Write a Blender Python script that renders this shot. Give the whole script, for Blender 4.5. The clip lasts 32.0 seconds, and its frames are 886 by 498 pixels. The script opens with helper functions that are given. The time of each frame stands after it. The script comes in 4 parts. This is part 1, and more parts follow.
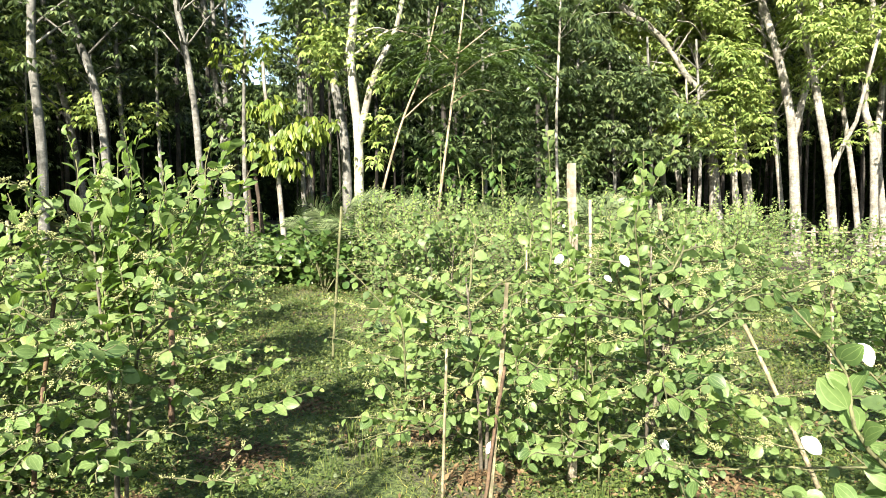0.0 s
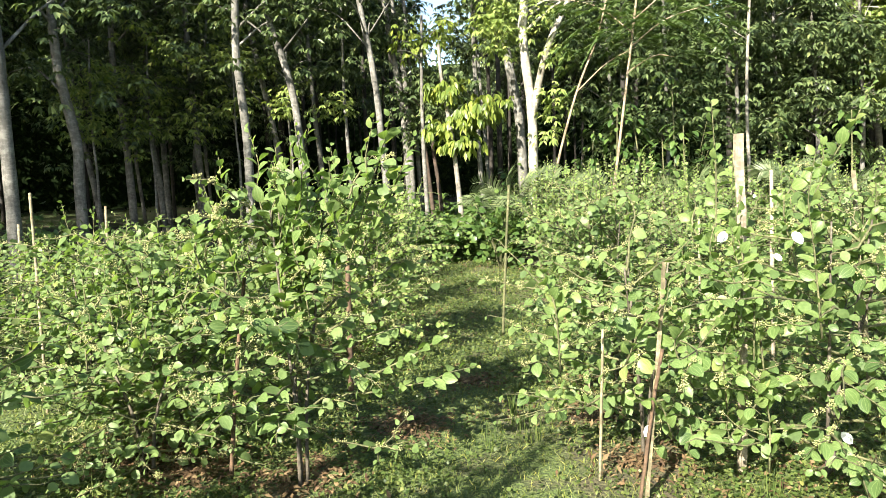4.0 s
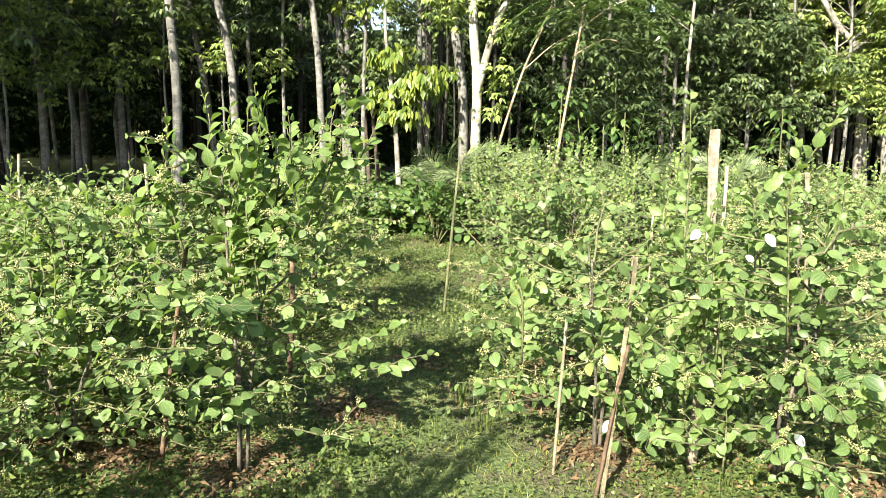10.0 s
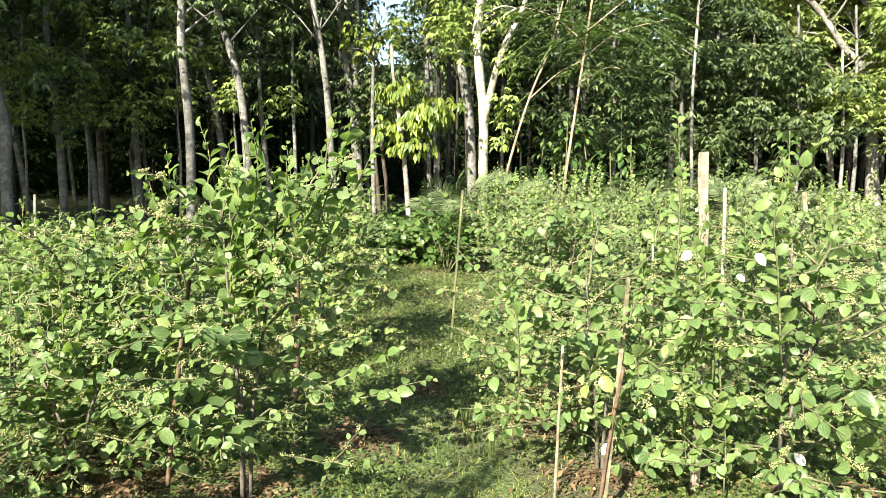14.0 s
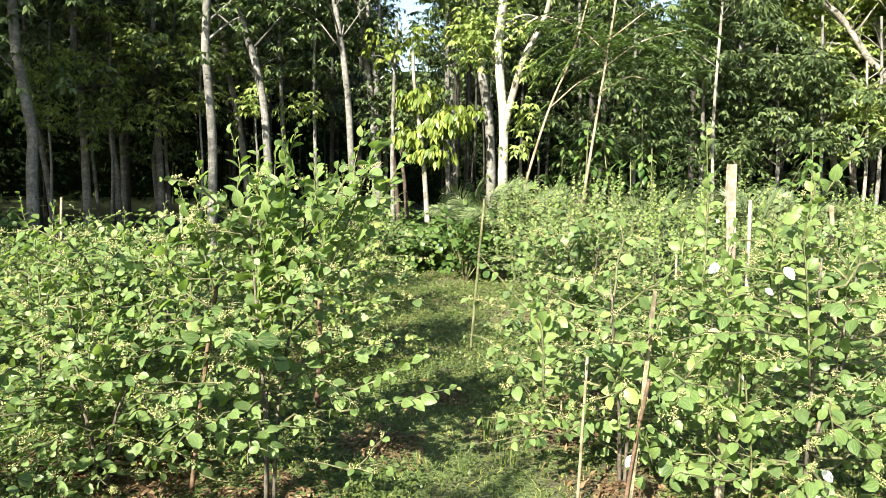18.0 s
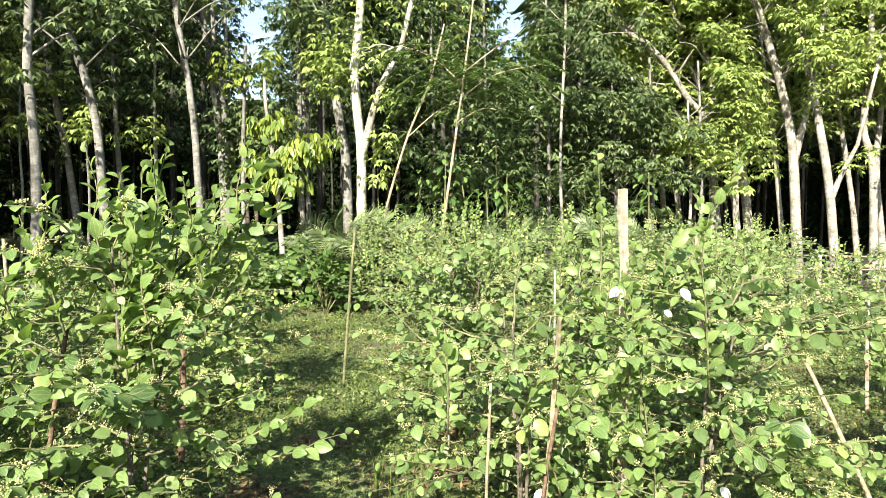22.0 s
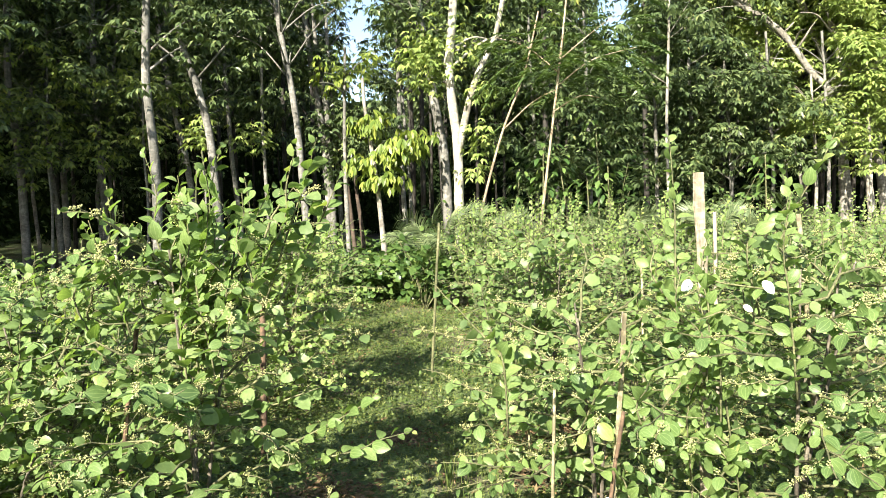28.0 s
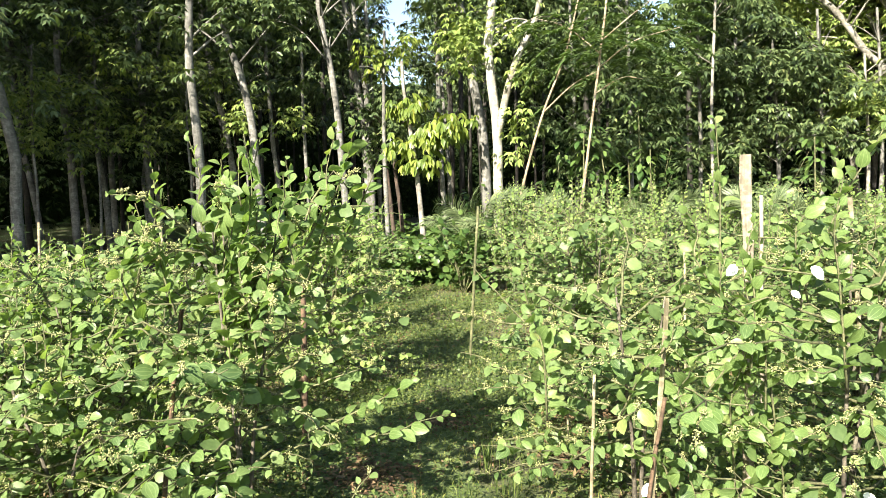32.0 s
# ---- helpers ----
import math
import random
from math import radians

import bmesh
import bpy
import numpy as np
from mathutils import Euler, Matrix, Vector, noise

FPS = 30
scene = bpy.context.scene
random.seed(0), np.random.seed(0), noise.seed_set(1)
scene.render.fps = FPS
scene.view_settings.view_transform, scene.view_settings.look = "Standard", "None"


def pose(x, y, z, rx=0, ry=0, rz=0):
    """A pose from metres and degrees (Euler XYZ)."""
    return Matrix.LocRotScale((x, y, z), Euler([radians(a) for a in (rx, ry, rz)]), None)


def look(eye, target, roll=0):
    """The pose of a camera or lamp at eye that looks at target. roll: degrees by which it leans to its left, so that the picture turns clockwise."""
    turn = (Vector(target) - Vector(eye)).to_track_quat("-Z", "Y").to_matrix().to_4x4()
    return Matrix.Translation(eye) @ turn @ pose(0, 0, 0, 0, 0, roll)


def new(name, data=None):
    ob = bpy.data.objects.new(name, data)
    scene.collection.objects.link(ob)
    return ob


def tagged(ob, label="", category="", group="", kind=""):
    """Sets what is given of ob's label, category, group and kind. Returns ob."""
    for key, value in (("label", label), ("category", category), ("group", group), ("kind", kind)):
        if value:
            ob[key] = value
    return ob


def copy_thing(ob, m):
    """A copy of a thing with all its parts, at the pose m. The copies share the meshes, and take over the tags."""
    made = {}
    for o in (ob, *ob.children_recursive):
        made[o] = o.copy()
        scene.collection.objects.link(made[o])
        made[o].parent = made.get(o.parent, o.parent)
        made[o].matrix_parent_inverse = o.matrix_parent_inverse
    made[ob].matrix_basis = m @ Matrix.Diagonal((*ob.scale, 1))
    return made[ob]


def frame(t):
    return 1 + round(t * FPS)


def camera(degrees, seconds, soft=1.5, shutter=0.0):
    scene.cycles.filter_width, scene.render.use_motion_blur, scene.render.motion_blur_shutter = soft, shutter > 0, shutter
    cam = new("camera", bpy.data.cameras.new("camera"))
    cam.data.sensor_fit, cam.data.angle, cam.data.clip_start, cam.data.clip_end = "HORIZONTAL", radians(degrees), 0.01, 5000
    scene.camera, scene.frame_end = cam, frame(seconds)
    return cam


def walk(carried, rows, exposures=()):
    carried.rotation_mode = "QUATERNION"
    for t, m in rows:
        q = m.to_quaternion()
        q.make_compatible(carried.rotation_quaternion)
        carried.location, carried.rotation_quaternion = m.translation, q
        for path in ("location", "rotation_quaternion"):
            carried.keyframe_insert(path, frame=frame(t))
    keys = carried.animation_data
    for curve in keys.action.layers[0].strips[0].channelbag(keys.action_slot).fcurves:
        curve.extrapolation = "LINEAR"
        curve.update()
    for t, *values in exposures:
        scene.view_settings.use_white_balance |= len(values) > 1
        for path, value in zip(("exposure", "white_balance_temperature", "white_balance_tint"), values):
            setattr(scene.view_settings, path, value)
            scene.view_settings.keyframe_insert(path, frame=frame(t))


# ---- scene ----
cam = camera(64.0, 32.0, soft=0.8)

# seconds, eye x y z, yaw, pitch, roll
ROWS = [
    (0, 0.035, -0.147, 1.452, -0.75, -3.89, 0.09),
    (0.5, 0.136, -0.136, 1.452, 4.10, -3.33, 1.02),
    (1, 0.163, -0.135, 1.443, 12.86, -6.62, -1.63),
    (1.5, 0.174, -0.149, 1.443, 14.04, -6.29, -2.06),
    (2, 0.181, -0.150, 1.447, 12.62, -6.28, -2.26),
    (2.5, 0.187, -0.166, 1.454, 13.04, -5.53, -2.41),
    (4.5, 0.179, -0.174, 1.493, 14.74, -5.77, -1.71),
    (5, 0.124, -0.177, 1.501, 15.34, -5.06, -1.44),
    (5.5, -0.033, -0.163, 1.503, 13.97, -4.06, -1.22),
    (6, -0.131, -0.174, 1.508, 10.47, -4.06, -0.83),
    (6.5, -0.169, -0.166, 1.508, 9.32, -4.51, -0.89),
    (7, -0.187, -0.136, 1.515, 11.34, -3.98, -0.03),
    (7.5, -0.192, -0.148, 1.511, 14.74, -3.50, -0.83),
    (8, -0.173, -0.142, 1.512, 8.99, -4.62, 0.94),
    (8.5, -0.147, -0.160, 1.516, 5.82, -3.75, 2.66),
    (9, -0.115, -0.143, 1.508, 2.60, -7.07, 3.23),
    (9.5, -0.068, -0.068, 1.506, 4.69, -9.13, 1.94),
    (10, -0.034, -0.025, 1.514, 7.99, -8.12, 2.00),
    (10.5, 0.065, -0.036, 1.510, 8.00, -7.44, -0.69),
    (11, 0.093, -0.044, 1.501, 13.57, -9.37, -0.64),
    (11.5, 0.087, -0.047, 1.513, 13.10, -6.54, 0.95),
    (12, 0.046, -0.044, 1.517, 13.33, -6.00, -0.61),
    (12.5, 0.048, -0.042, 1.513, 9.95, -6.45, 0.27),
    (13, 0.057, -0.062, 1.508, 10.04, -6.40, 2.90),
    (13.5, 0.072, -0.072, 1.515, 8.18, -5.65, 0.93),
    (14, 0.070, -0.072, 1.508, 9.35, -5.70, 0.49),
    (14.5, 0.067, -0.069, 1.508, 9.45, -5.85, 0.45),
    (15, 0.066, -0.055, 1.512, 9.70, -5.45, 0.72),
    (15.5, 0.071, -0.054, 1.508, 10.03, -6.13, 0.51),
    (17.5, 0.023, -0.073, 1.516, 9.71, -7.32, 1.75),
    (18, 0.025, -0.092, 1.519, 10.63, -5.19, 1.19),
    (18.5, 0.038, -0.108, 1.516, 11.84, -5.00, 0.52),
    (19, 0.039, -0.116, 1.509, 13.02, -4.23, 0.00),
    (19.5, 0.036, -0.113, 1.502, 13.80, -4.28, 0.05),
    (20, 0.007, -0.061, 1.504, 12.87, -3.89, 0.28),
    (20.5, -0.098, 0.014, 1.501, 5.69, -1.40, 1.16),
    (21, -0.188, 0.058, 1.493, -2.23, -3.11, 2.25),
    (21.5, -0.226, 0.099, 1.491, -5.11, -3.50, 2.79),
    (22, -0.216, 0.102, 1.492, -1.70, -2.50, 0.74),
    (22.5, -0.163, 0.149, 1.496, 1.09, -3.28, 0.51),
    (23, -0.085, 0.179, 1.508, 6.11, -2.98, 1.99),
    (23.5, -0.017, 0.147, 1.530, 9.48, -2.91, -0.53),
    (24, 0.008, 0.176, 1.530, 10.90, -3.28, -1.15),
    (24.5, -0.021, 0.162, 1.532, 10.42, -3.88, -1.25),
    (25, -0.022, 0.165, 1.532, 10.64, -4.04, -0.86),
    (25.5, -0.022, 0.169, 1.530, 10.28, -4.60, -0.94),
    (27.5, 0.020, 0.229, 1.490, 8.90, -2.53, -0.82),
    (28, 0.029, 0.232, 1.489, 7.52, -2.96, -1.07),
    (28.5, 0.029, 0.232, 1.490, 7.37, -3.06, -1.07),
    (29, 0.019, 0.246, 1.492, 9.88, -4.51, -1.17),
    (29.5, 0.023, 0.231, 1.497, 9.39, -3.02, -1.02),
    (30, 0.022, 0.223, 1.490, 9.10, -3.97, -1.38),
    (30.5, 0.018, 0.221, 1.488, 9.93, -3.55, -1.37),
    (31, 0.021, 0.238, 1.488, 9.90, -3.99, -1.83),
    (31.5, 0.026, 0.243, 1.486, 9.45, -4.22, -1.52),
    (32, 0.024, 0.238, 1.485, 10.65, -4.19, -1.03),
]
walk(cam, [(t, pose(x, y, z, 0, 0, yaw) @ pose(0, 0, 0, 90 + pitch) @ pose(0, 0, 0, 0, 0, roll)) for t, x, y, z, yaw, pitch, roll in ROWS],
     exposures=((0, 2.2, 6700, 10), (32, 2.2, 6700, 10)))

# ---- sky, sun ----
SUN_EL, SUN_AZ = 31.5, -163.0          # azimuth clockwise from +y
world = bpy.data.worlds.new("sky")
scene.world = world
world.use_nodes = True
wn = world.node_tree.nodes
sky = wn.new("ShaderNodeTexSky")
sky.sky_type, sky.sun_disc = "NISHITA", False
sky.sun_elevation, sky.sun_rotation = radians(SUN_EL), radians(SUN_AZ)
wn["Background"].inputs[1].default_value = 0.075
world.node_tree.links.new(sky.outputs[0], wn["Background"].inputs[0])
sun = new("sun", bpy.data.lights.new("sun", "SUN"))
sun.data.energy, sun.data.angle, sun.data.color = 5.0, radians(0.6), (1.0, 0.935, 0.8)
to_sun = Vector((math.sin(radians(SUN_AZ)) * math.cos(radians(SUN_EL)), math.cos(radians(SUN_AZ)) * math.cos(radians(SUN_EL)), math.sin(radians(SUN_EL))))
sun.matrix_world = look((0, 0, 30), Vector((0, 0, 30)) - to_sun)


# ---- materials ----
def material(name):
    m = bpy.data.materials.new(name)
    m.use_nodes = True
    nt = m.node_tree
    return m, nt, nt.nodes["Principled BSDF"], lambda kind: nt.nodes.new("ShaderNode" + kind), nt.links.new


def ramp(add, stops):
    r = add("ValToRGB")
    while len(r.color_ramp.elements) < len(stops):
        r.color_ramp.elements.new(0.5)
    for e, (p, c) in zip(r.color_ramp.elements, stops):
        e.position, e.color = p, (*c, 1)
    return r


def leaf_material(name, dark, mid, light, gloss=0.42, through_light=0.35, grain_scale=55, veins=False, shine=0.34):
    """Leaf with a spread of greens from leaf to leaf, soft gloss and light that passes through."""
    m, nt, bsdf, add, link = material(name)
    info, geo = add("ObjectInfo"), add("NewGeometry")
    total, part_of = add("Math"), add("Math")
    part_of.operation = "FRACT"
    link(info.outputs["Random"], total.inputs[0])
    link(geo.outputs["Random Per Island"], total.inputs[1])
    link(total.outputs[0], part_of.inputs[0])
    r = ramp(add, [(0.0, dark), (0.5, mid), (0.96, light), (1.0, (min(1, light[0] * 1.25), light[1] * 1.05, light[2]))])
    link(part_of.outputs[0], r.inputs[0])
    coords, grain, mix = add("TexCoord"), add("TexNoise"), add("MixRGB")
    grain.inputs["Scale"].default_value = grain_scale
    grain.inputs["Detail"].default_value = 3
    link(coords.outputs["Object"], grain.inputs["Vector"])
    mix.blend_type = "MULTIPLY"
    mix.inputs[0].default_value = 0.45
    link(r.outputs[0], mix.inputs[1])
    spread = ramp(add, [(0.3, (0.55, 0.6, 0.5)), (0.7, (1.25, 1.2, 1.1))])
    link(grain.outputs["Fac"], spread.inputs[0])
    link(spread.outputs[0], mix.inputs[2])
    if veins:
        # a pale mid-rib and two side nerves that run from the stalk to the tip
        def calc(kind, a, b=None):
            n = add("Math")
            n.operation = kind
            for socket, value in zip(n.inputs, (a, b)):
                if isinstance(value, (int, float)):
                    socket.default_value = value
                elif value is not None:
                    link(value, socket)
            return n.outputs[0]

        axis = add("SeparateXYZ")
        link(coords.outputs["Object"], axis.inputs[0])
        off = calc("ABSOLUTE", axis.outputs[0])
        arc = calc("MULTIPLY", calc("SINE", calc("MULTIPLY", axis.outputs[1], 3.14)), 0.2)
        near_line = calc("MINIMUM", off, calc("ABSOLUTE", calc("SUBTRACT", off, arc)))
        line = calc("LESS_THAN", near_line, 0.014)
        veined = add("MixRGB")
        link(calc("MULTIPLY", line, 0.28), veined.inputs[0])
        link(mix.outputs[0], veined.inputs[1])
        veined.inputs[2].default_value = (0.34, 0.42, 0.18, 1)
        mix = veined
    link(mix.outputs[0], bsdf.inputs["Base Color"])
    bsdf.inputs["Roughness"].default_value = gloss
    bsdf.inputs["Specular IOR Level"].default_value = shine
    bump = add("Bump")
    bump.inputs["Strength"].default_value = 0.25
    bump.inputs["Distance"].default_value = 0.004
    link(grain.outputs["Fac"], bump.inputs["Height"])
    link(bump.outputs[0], bsdf.inputs["Normal"])
    glow, both = add("BsdfTranslucent"), add("MixShader")
    warm = add("MixRGB")
    warm.blend_type = "MULTIPLY"
    warm.inputs[0].default_value = 1.0
    warm.inputs[2].default_value = (1.1, 1.2, 0.55, 1)
    link(mix.outputs[0], warm.inputs[1])
    link(warm.outputs[0], glow.inputs["Color"])
    both.inputs[0].default_value = through_light
    link(bsdf.outputs[0], both.inputs[1])
    link(glow.outputs[0], both.inputs[2])
    link(both.outputs[0], nt.nodes["Material Output"].inputs[0])
    return m


def bark_material(name, dark, mid, light, scale=6.0, stretch=0.25, depth=0.01):
    m, nt, bsdf, add, link = material(name)
    coords, sep, big, fine, mix = add("TexCoord"), add("Mapping"), add("TexNoise"), add("TexNoise"), add("MixRGB")
    sep.inputs["Scale"].default_value = (1, 1, stretch)
    link(coords.outputs["Object"], sep.inputs["Vector"])
    big.inputs["Scale"].default_value, big.inputs["Detail"].default_value = scale * 0.35, 4
    fine.inputs["Scale"].default_value, fine.inputs["Detail"].default_value = scale * 5, 6
    link(coords.outputs["Object"], big.inputs["Vector"])
    link(sep.outputs[0], fine.inputs["Vector"])
    r1 = ramp(add, [(0.32, dark), (0.52, mid), (0.72, light)])
    r2 = ramp(add, [(0.3, (0.55, 0.55, 0.55)), (0.7, (1.15, 1.15, 1.15))])
    link(big.outputs["Fac"], r1.inputs[0])
    link(fine.outputs["Fac"], r2.inputs[0])
    mix.blend_type, mix.inputs[0].default_value = "MULTIPLY", 0.8
    link(r1.outputs[0], mix.inputs[1])
    link(r2.outputs[0], mix.inputs[2])
    spots, blotch = add("TexNoise"), add("MixRGB")
    spots.inputs["Scale"].default_value, spots.inputs["Detail"].default_value, spots.inputs["Roughness"].default_value = scale * 1.6, 8, 0.7
    band = add("Mapping")
    band.inputs["Scale"].default_value = (1, 1, 1.8)
    link(coords.outputs["Object"], band.inputs["Vector"])
    link(band.outputs[0], spots.inputs["Vector"])
    r3 = ramp(add, [(0.46, (0.42, 0.42, 0.38)), (0.56, (1.2, 1.2, 1.18))])
    link(spots.outputs["Fac"], r3.inputs[0])
    blotch.blend_type, blotch.inputs[0].default_value = "MULTIPLY", 0.6
    link(mix.outputs[0], blotch.inputs[1])
    link(r3.outputs[0], blotch.inputs[2])
    link(blotch.outputs[0], bsdf.inputs["Base Color"])
    bsdf.inputs["Roughness"].default_value = 0.85
    bump = add("Bump")
    bump.inputs["Strength"].default_value, bump.inputs["Distance"].default_value = 0.7, depth
    link(fine.outputs["Fac"], bump.inputs["Height"])
    link(bump.outputs[0], bsdf.inputs["Normal"])
    return m


def ground_material():
    m, nt, bsdf, add, link = material("turf_and_soil")
    coords = add("TexCoord")
    big, mid, fine = add("TexNoise"), add("TexNoise"), add("TexNoise")
    for n, s, d in ((big, 0.45, 5), (mid, 3.0, 5), (fine, 45.0, 6)):
        n.inputs["Scale"].default_value, n.inputs["Detail"].default_value = s, d
        link(coords.outputs["Object"], n.inputs["Vector"])
    green = ramp(add, [(0.3, (0.035, 0.058, 0.015)), (0.55, (0.075, 0.11, 0.027)), (0.75, (0.13, 0.155, 0.045))])
    soil = ramp(add, [(0.3, (0.04, 0.034, 0.02)), (0.7, (0.11, 0.095, 0.05))])
    link(fine.outputs["Fac"], green.inputs[0])
    link(fine.outputs["Fac"], soil.inputs[0])
    where, total, pick = ramp(add, [(0.5, (0, 0, 0)), (0.62, (1, 1, 1))]), add("Math"), add("MixRGB")
    link(big.outputs["Fac"], total.inputs[0])
    scaled = add("Math")
    scaled.operation, scaled.inputs[1].default_value = "MULTIPLY_ADD", 0.5
    scaled.inputs[2].default_value = -0.25
    link(mid.outputs["Fac"], scaled.inputs[0])
    link(scaled.outputs[0], total.inputs[1])
    link(total.outputs[0], where.inputs[0])
    link(where.outputs[0], pick.inputs[0])
    link(green.outputs[0], pick.inputs[1])
    link(soil.outputs[0], pick.inputs[2])
    link(pick.outputs[0], bsdf.inputs["Base Color"])
    bsdf.inputs["Roughness"].default_value = 0.95
    bump = add("Bump")
    bump.inputs["Strength"].default_value, bump.inputs["Distance"].default_value = 0.9, 0.03
    link(fine.outputs["Fac"], bump.inputs["Height"])
    link(bump.outputs[0], bsdf.inputs["Normal"])
    return m


def plain_material(name, colour, rough=0.7, scale=30.0):
    m, nt, bsdf, add, link = material(name)
    coords, n = add("TexCoord"), add("TexNoise")
    n.inputs["Scale"].default_value = scale
    link(coords.outputs["Object"], n.inputs["Vector"])
    r = ramp(add, [(0.3, tuple(c * 0.7 for c in colour)), (0.7, tuple(min(1, c * 1.15) for c in colour))])
    link(n.outputs["Fac"], r.inputs[0])
    link(r.outputs[0], bsdf.inputs["Base Color"])
    bsdf.inputs["Roughness"].default_value = rough
    return m


M_JUJUBE = leaf_material("jujube_leaf", (0.093, 0.149, 0.059), (0.154, 0.231, 0.086), (0.204, 0.289, 0.115), 0.45, 0.5)
M_JUJUBE_NEAR = leaf_material("veined_jujube_leaf", (0.071, 0.127, 0.047), (0.134, 0.214, 0.073), (0.185, 0.269, 0.100), 0.4, 0.48, 4, True)
M_JUJUBE_YOUNG = leaf_material("young_jujube_leaf", (0.164, 0.242, 0.080), (0.217, 0.307, 0.103), (0.265, 0.360, 0.125), 0.5, 0.5, 6)
M_YOUNG_NEAR = leaf_material("veined_young_leaf", (0.118, 0.188, 0.061), (0.158, 0.240, 0.079), (0.205, 0.286, 0.103), 0.42, 0.48, 5, True)
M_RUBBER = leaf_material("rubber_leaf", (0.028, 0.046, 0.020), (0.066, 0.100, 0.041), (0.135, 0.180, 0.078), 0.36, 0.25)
# the rubber leaf again, with sunlight put into its colours
M_RUBBER_LIT = leaf_material("lit_rubber_leaf", (0.1, 0.15, 0.045), (0.2, 0.27, 0.08), (0.32, 0.38, 0.13), 0.38, 0.36)
M_YELLOW = leaf_material("yellow_green_leaf", (0.088, 0.141, 0.031), (0.158, 0.216, 0.044), (0.246, 0.295, 0.066), 0.4, 0.4)
M_FEATHER = leaf_material("feathery_leaf", (0.040, 0.072, 0.024), (0.072, 0.120, 0.040), (0.112, 0.160, 0.056), 0.5, 0.35)
M_PALM = leaf_material("palm_leaflet", (0.055, 0.085, 0.038), (0.1, 0.135, 0.065), (0.16, 0.2, 0.105), 0.4, 0.2)
M_BROAD = leaf_material("broad_leaf", (0.04, 0.085, 0.025), (0.075, 0.132, 0.038), (0.12, 0.185, 0.055), 0.33, 0.3)
# near-black leaf: the far wood's deep shade is put into the colour
M_FAR_SHADED = leaf_material("shaded_far_leaf", (0.008, 0.015, 0.006), (0.014, 0.025, 0.009), (0.026, 0.042, 0.014), 0.9, 0.1, shine=0.03)
M_GRASS = leaf_material("grass_blade", (0.065, 0.095, 0.02), (0.12, 0.155, 0.032), (0.22, 0.23, 0.065), 0.5, 0.3)
M_WEED = leaf_material("clover_leaf", (0.036, 0.068, 0.020), (0.085, 0.126, 0.034), (0.155, 0.191, 0.063), 0.45, 0.33)
M_STRAW = leaf_material("dry_litter", (0.06, 0.036, 0.021), (0.115, 0.073, 0.038), (0.2, 0.145, 0.08), 0.8, 0.1)
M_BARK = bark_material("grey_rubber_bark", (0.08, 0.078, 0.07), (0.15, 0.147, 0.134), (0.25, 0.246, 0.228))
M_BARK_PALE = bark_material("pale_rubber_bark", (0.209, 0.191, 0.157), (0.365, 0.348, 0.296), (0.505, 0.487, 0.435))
# the rubber bark again, lightened to stand for sun on the trunks
M_BARK_SUNLIT = bark_material("sunlit_rubber_bark", (0.13, 0.118, 0.098), (0.24, 0.226, 0.195), (0.37, 0.35, 0.305))
M_BARK_RED = bark_material("reddish_brown_bark", (0.03, 0.021, 0.015), (0.06, 0.042, 0.03), (0.1, 0.07, 0.05))
# bark darkened in colour for the shade inside the wood
M_BARK_SHADED = bark_material("shaded_bark", (0.018, 0.016, 0.013), (0.034, 0.03, 0.025), (0.06, 0.054, 0.044))
M_TWIG = bark_material("green_brown_twig", (0.07, 0.075, 0.032), (0.125, 0.13, 0.058), (0.2, 0.195, 0.1), 20)
M_STEM = bark_material("grey_brown_stem", (0.06, 0.05, 0.037), (0.11, 0.095, 0.072), (0.19, 0.17, 0.135), 16)
M_ORANGE = bark_material("reddish_stem_bark", (0.2, 0.15, 0.1), (0.34, 0.27, 0.19), (0.46, 0.39, 0.3), 12)
M_BAMBOO = bark_material("weathered_bamboo", (0.16, 0.135, 0.08), (0.27, 0.235, 0.15), (0.38, 0.34, 0.23), 14, 0.06, 0.003)
M_WOOD_DARK = bark_material("weathered_dark_wood", (0.05, 0.03, 0.02), (0.12, 0.075, 0.045), (0.24, 0.16, 0.1), 14, 0.06, 0.005)
M_WOOD_PALE = bark_material("weathered_pale_wood", (0.2, 0.165, 0.12), (0.32, 0.275, 0.21), (0.45, 0.4, 0.32), 12, 0.06, 0.006)
M_BLOSSOM = plain_material("cream_blossom", (0.29, 0.3, 0.125), 0.7, 90)
M_PETAL = plain_material("pale_leaf_underside", (0.78, 0.8, 0.74), 0.5, 40)
M_GROUND = ground_material()


# ---- building helpers ----
def mesh_of(name, verts, tris, mats, smooth=True, index=None):
    """A mesh from arrays of vertices and triangles."""
    verts, tris = np.asarray(verts, np.float32).reshape(-1, 3), np.asarray(tris, np.int32).reshape(-1, 3)
    me = bpy.data.meshes.new(name)
    me.vertices.add(len(verts))
    me.vertices.foreach_set("co", verts.ravel())
    me.loops.add(3 * len(tris))
    me.loops.foreach_set("vertex_index", tris.ravel())
    me.polygons.add(len(tris))
    me.polygons.foreach_set("loop_start", np.arange(0, 3 * len(tris), 3, dtype=np.int32))
    me.polygons.foreach_set("use_smooth", np.full(len(tris), smooth))
    for m in mats if isinstance(mats, (list, tuple)) else [mats]:
        me.materials.append(m)
    if index is not None:
        me.polygons.foreach_set("material_index", np.asarray(index, np.int32))
    me.update(calc_edges=True)
    return me


def part(name, me, parent, label="", kind=""):
    ob = new(name, me)
    ob.parent = parent
    return tagged(ob, label=label, kind=kind)


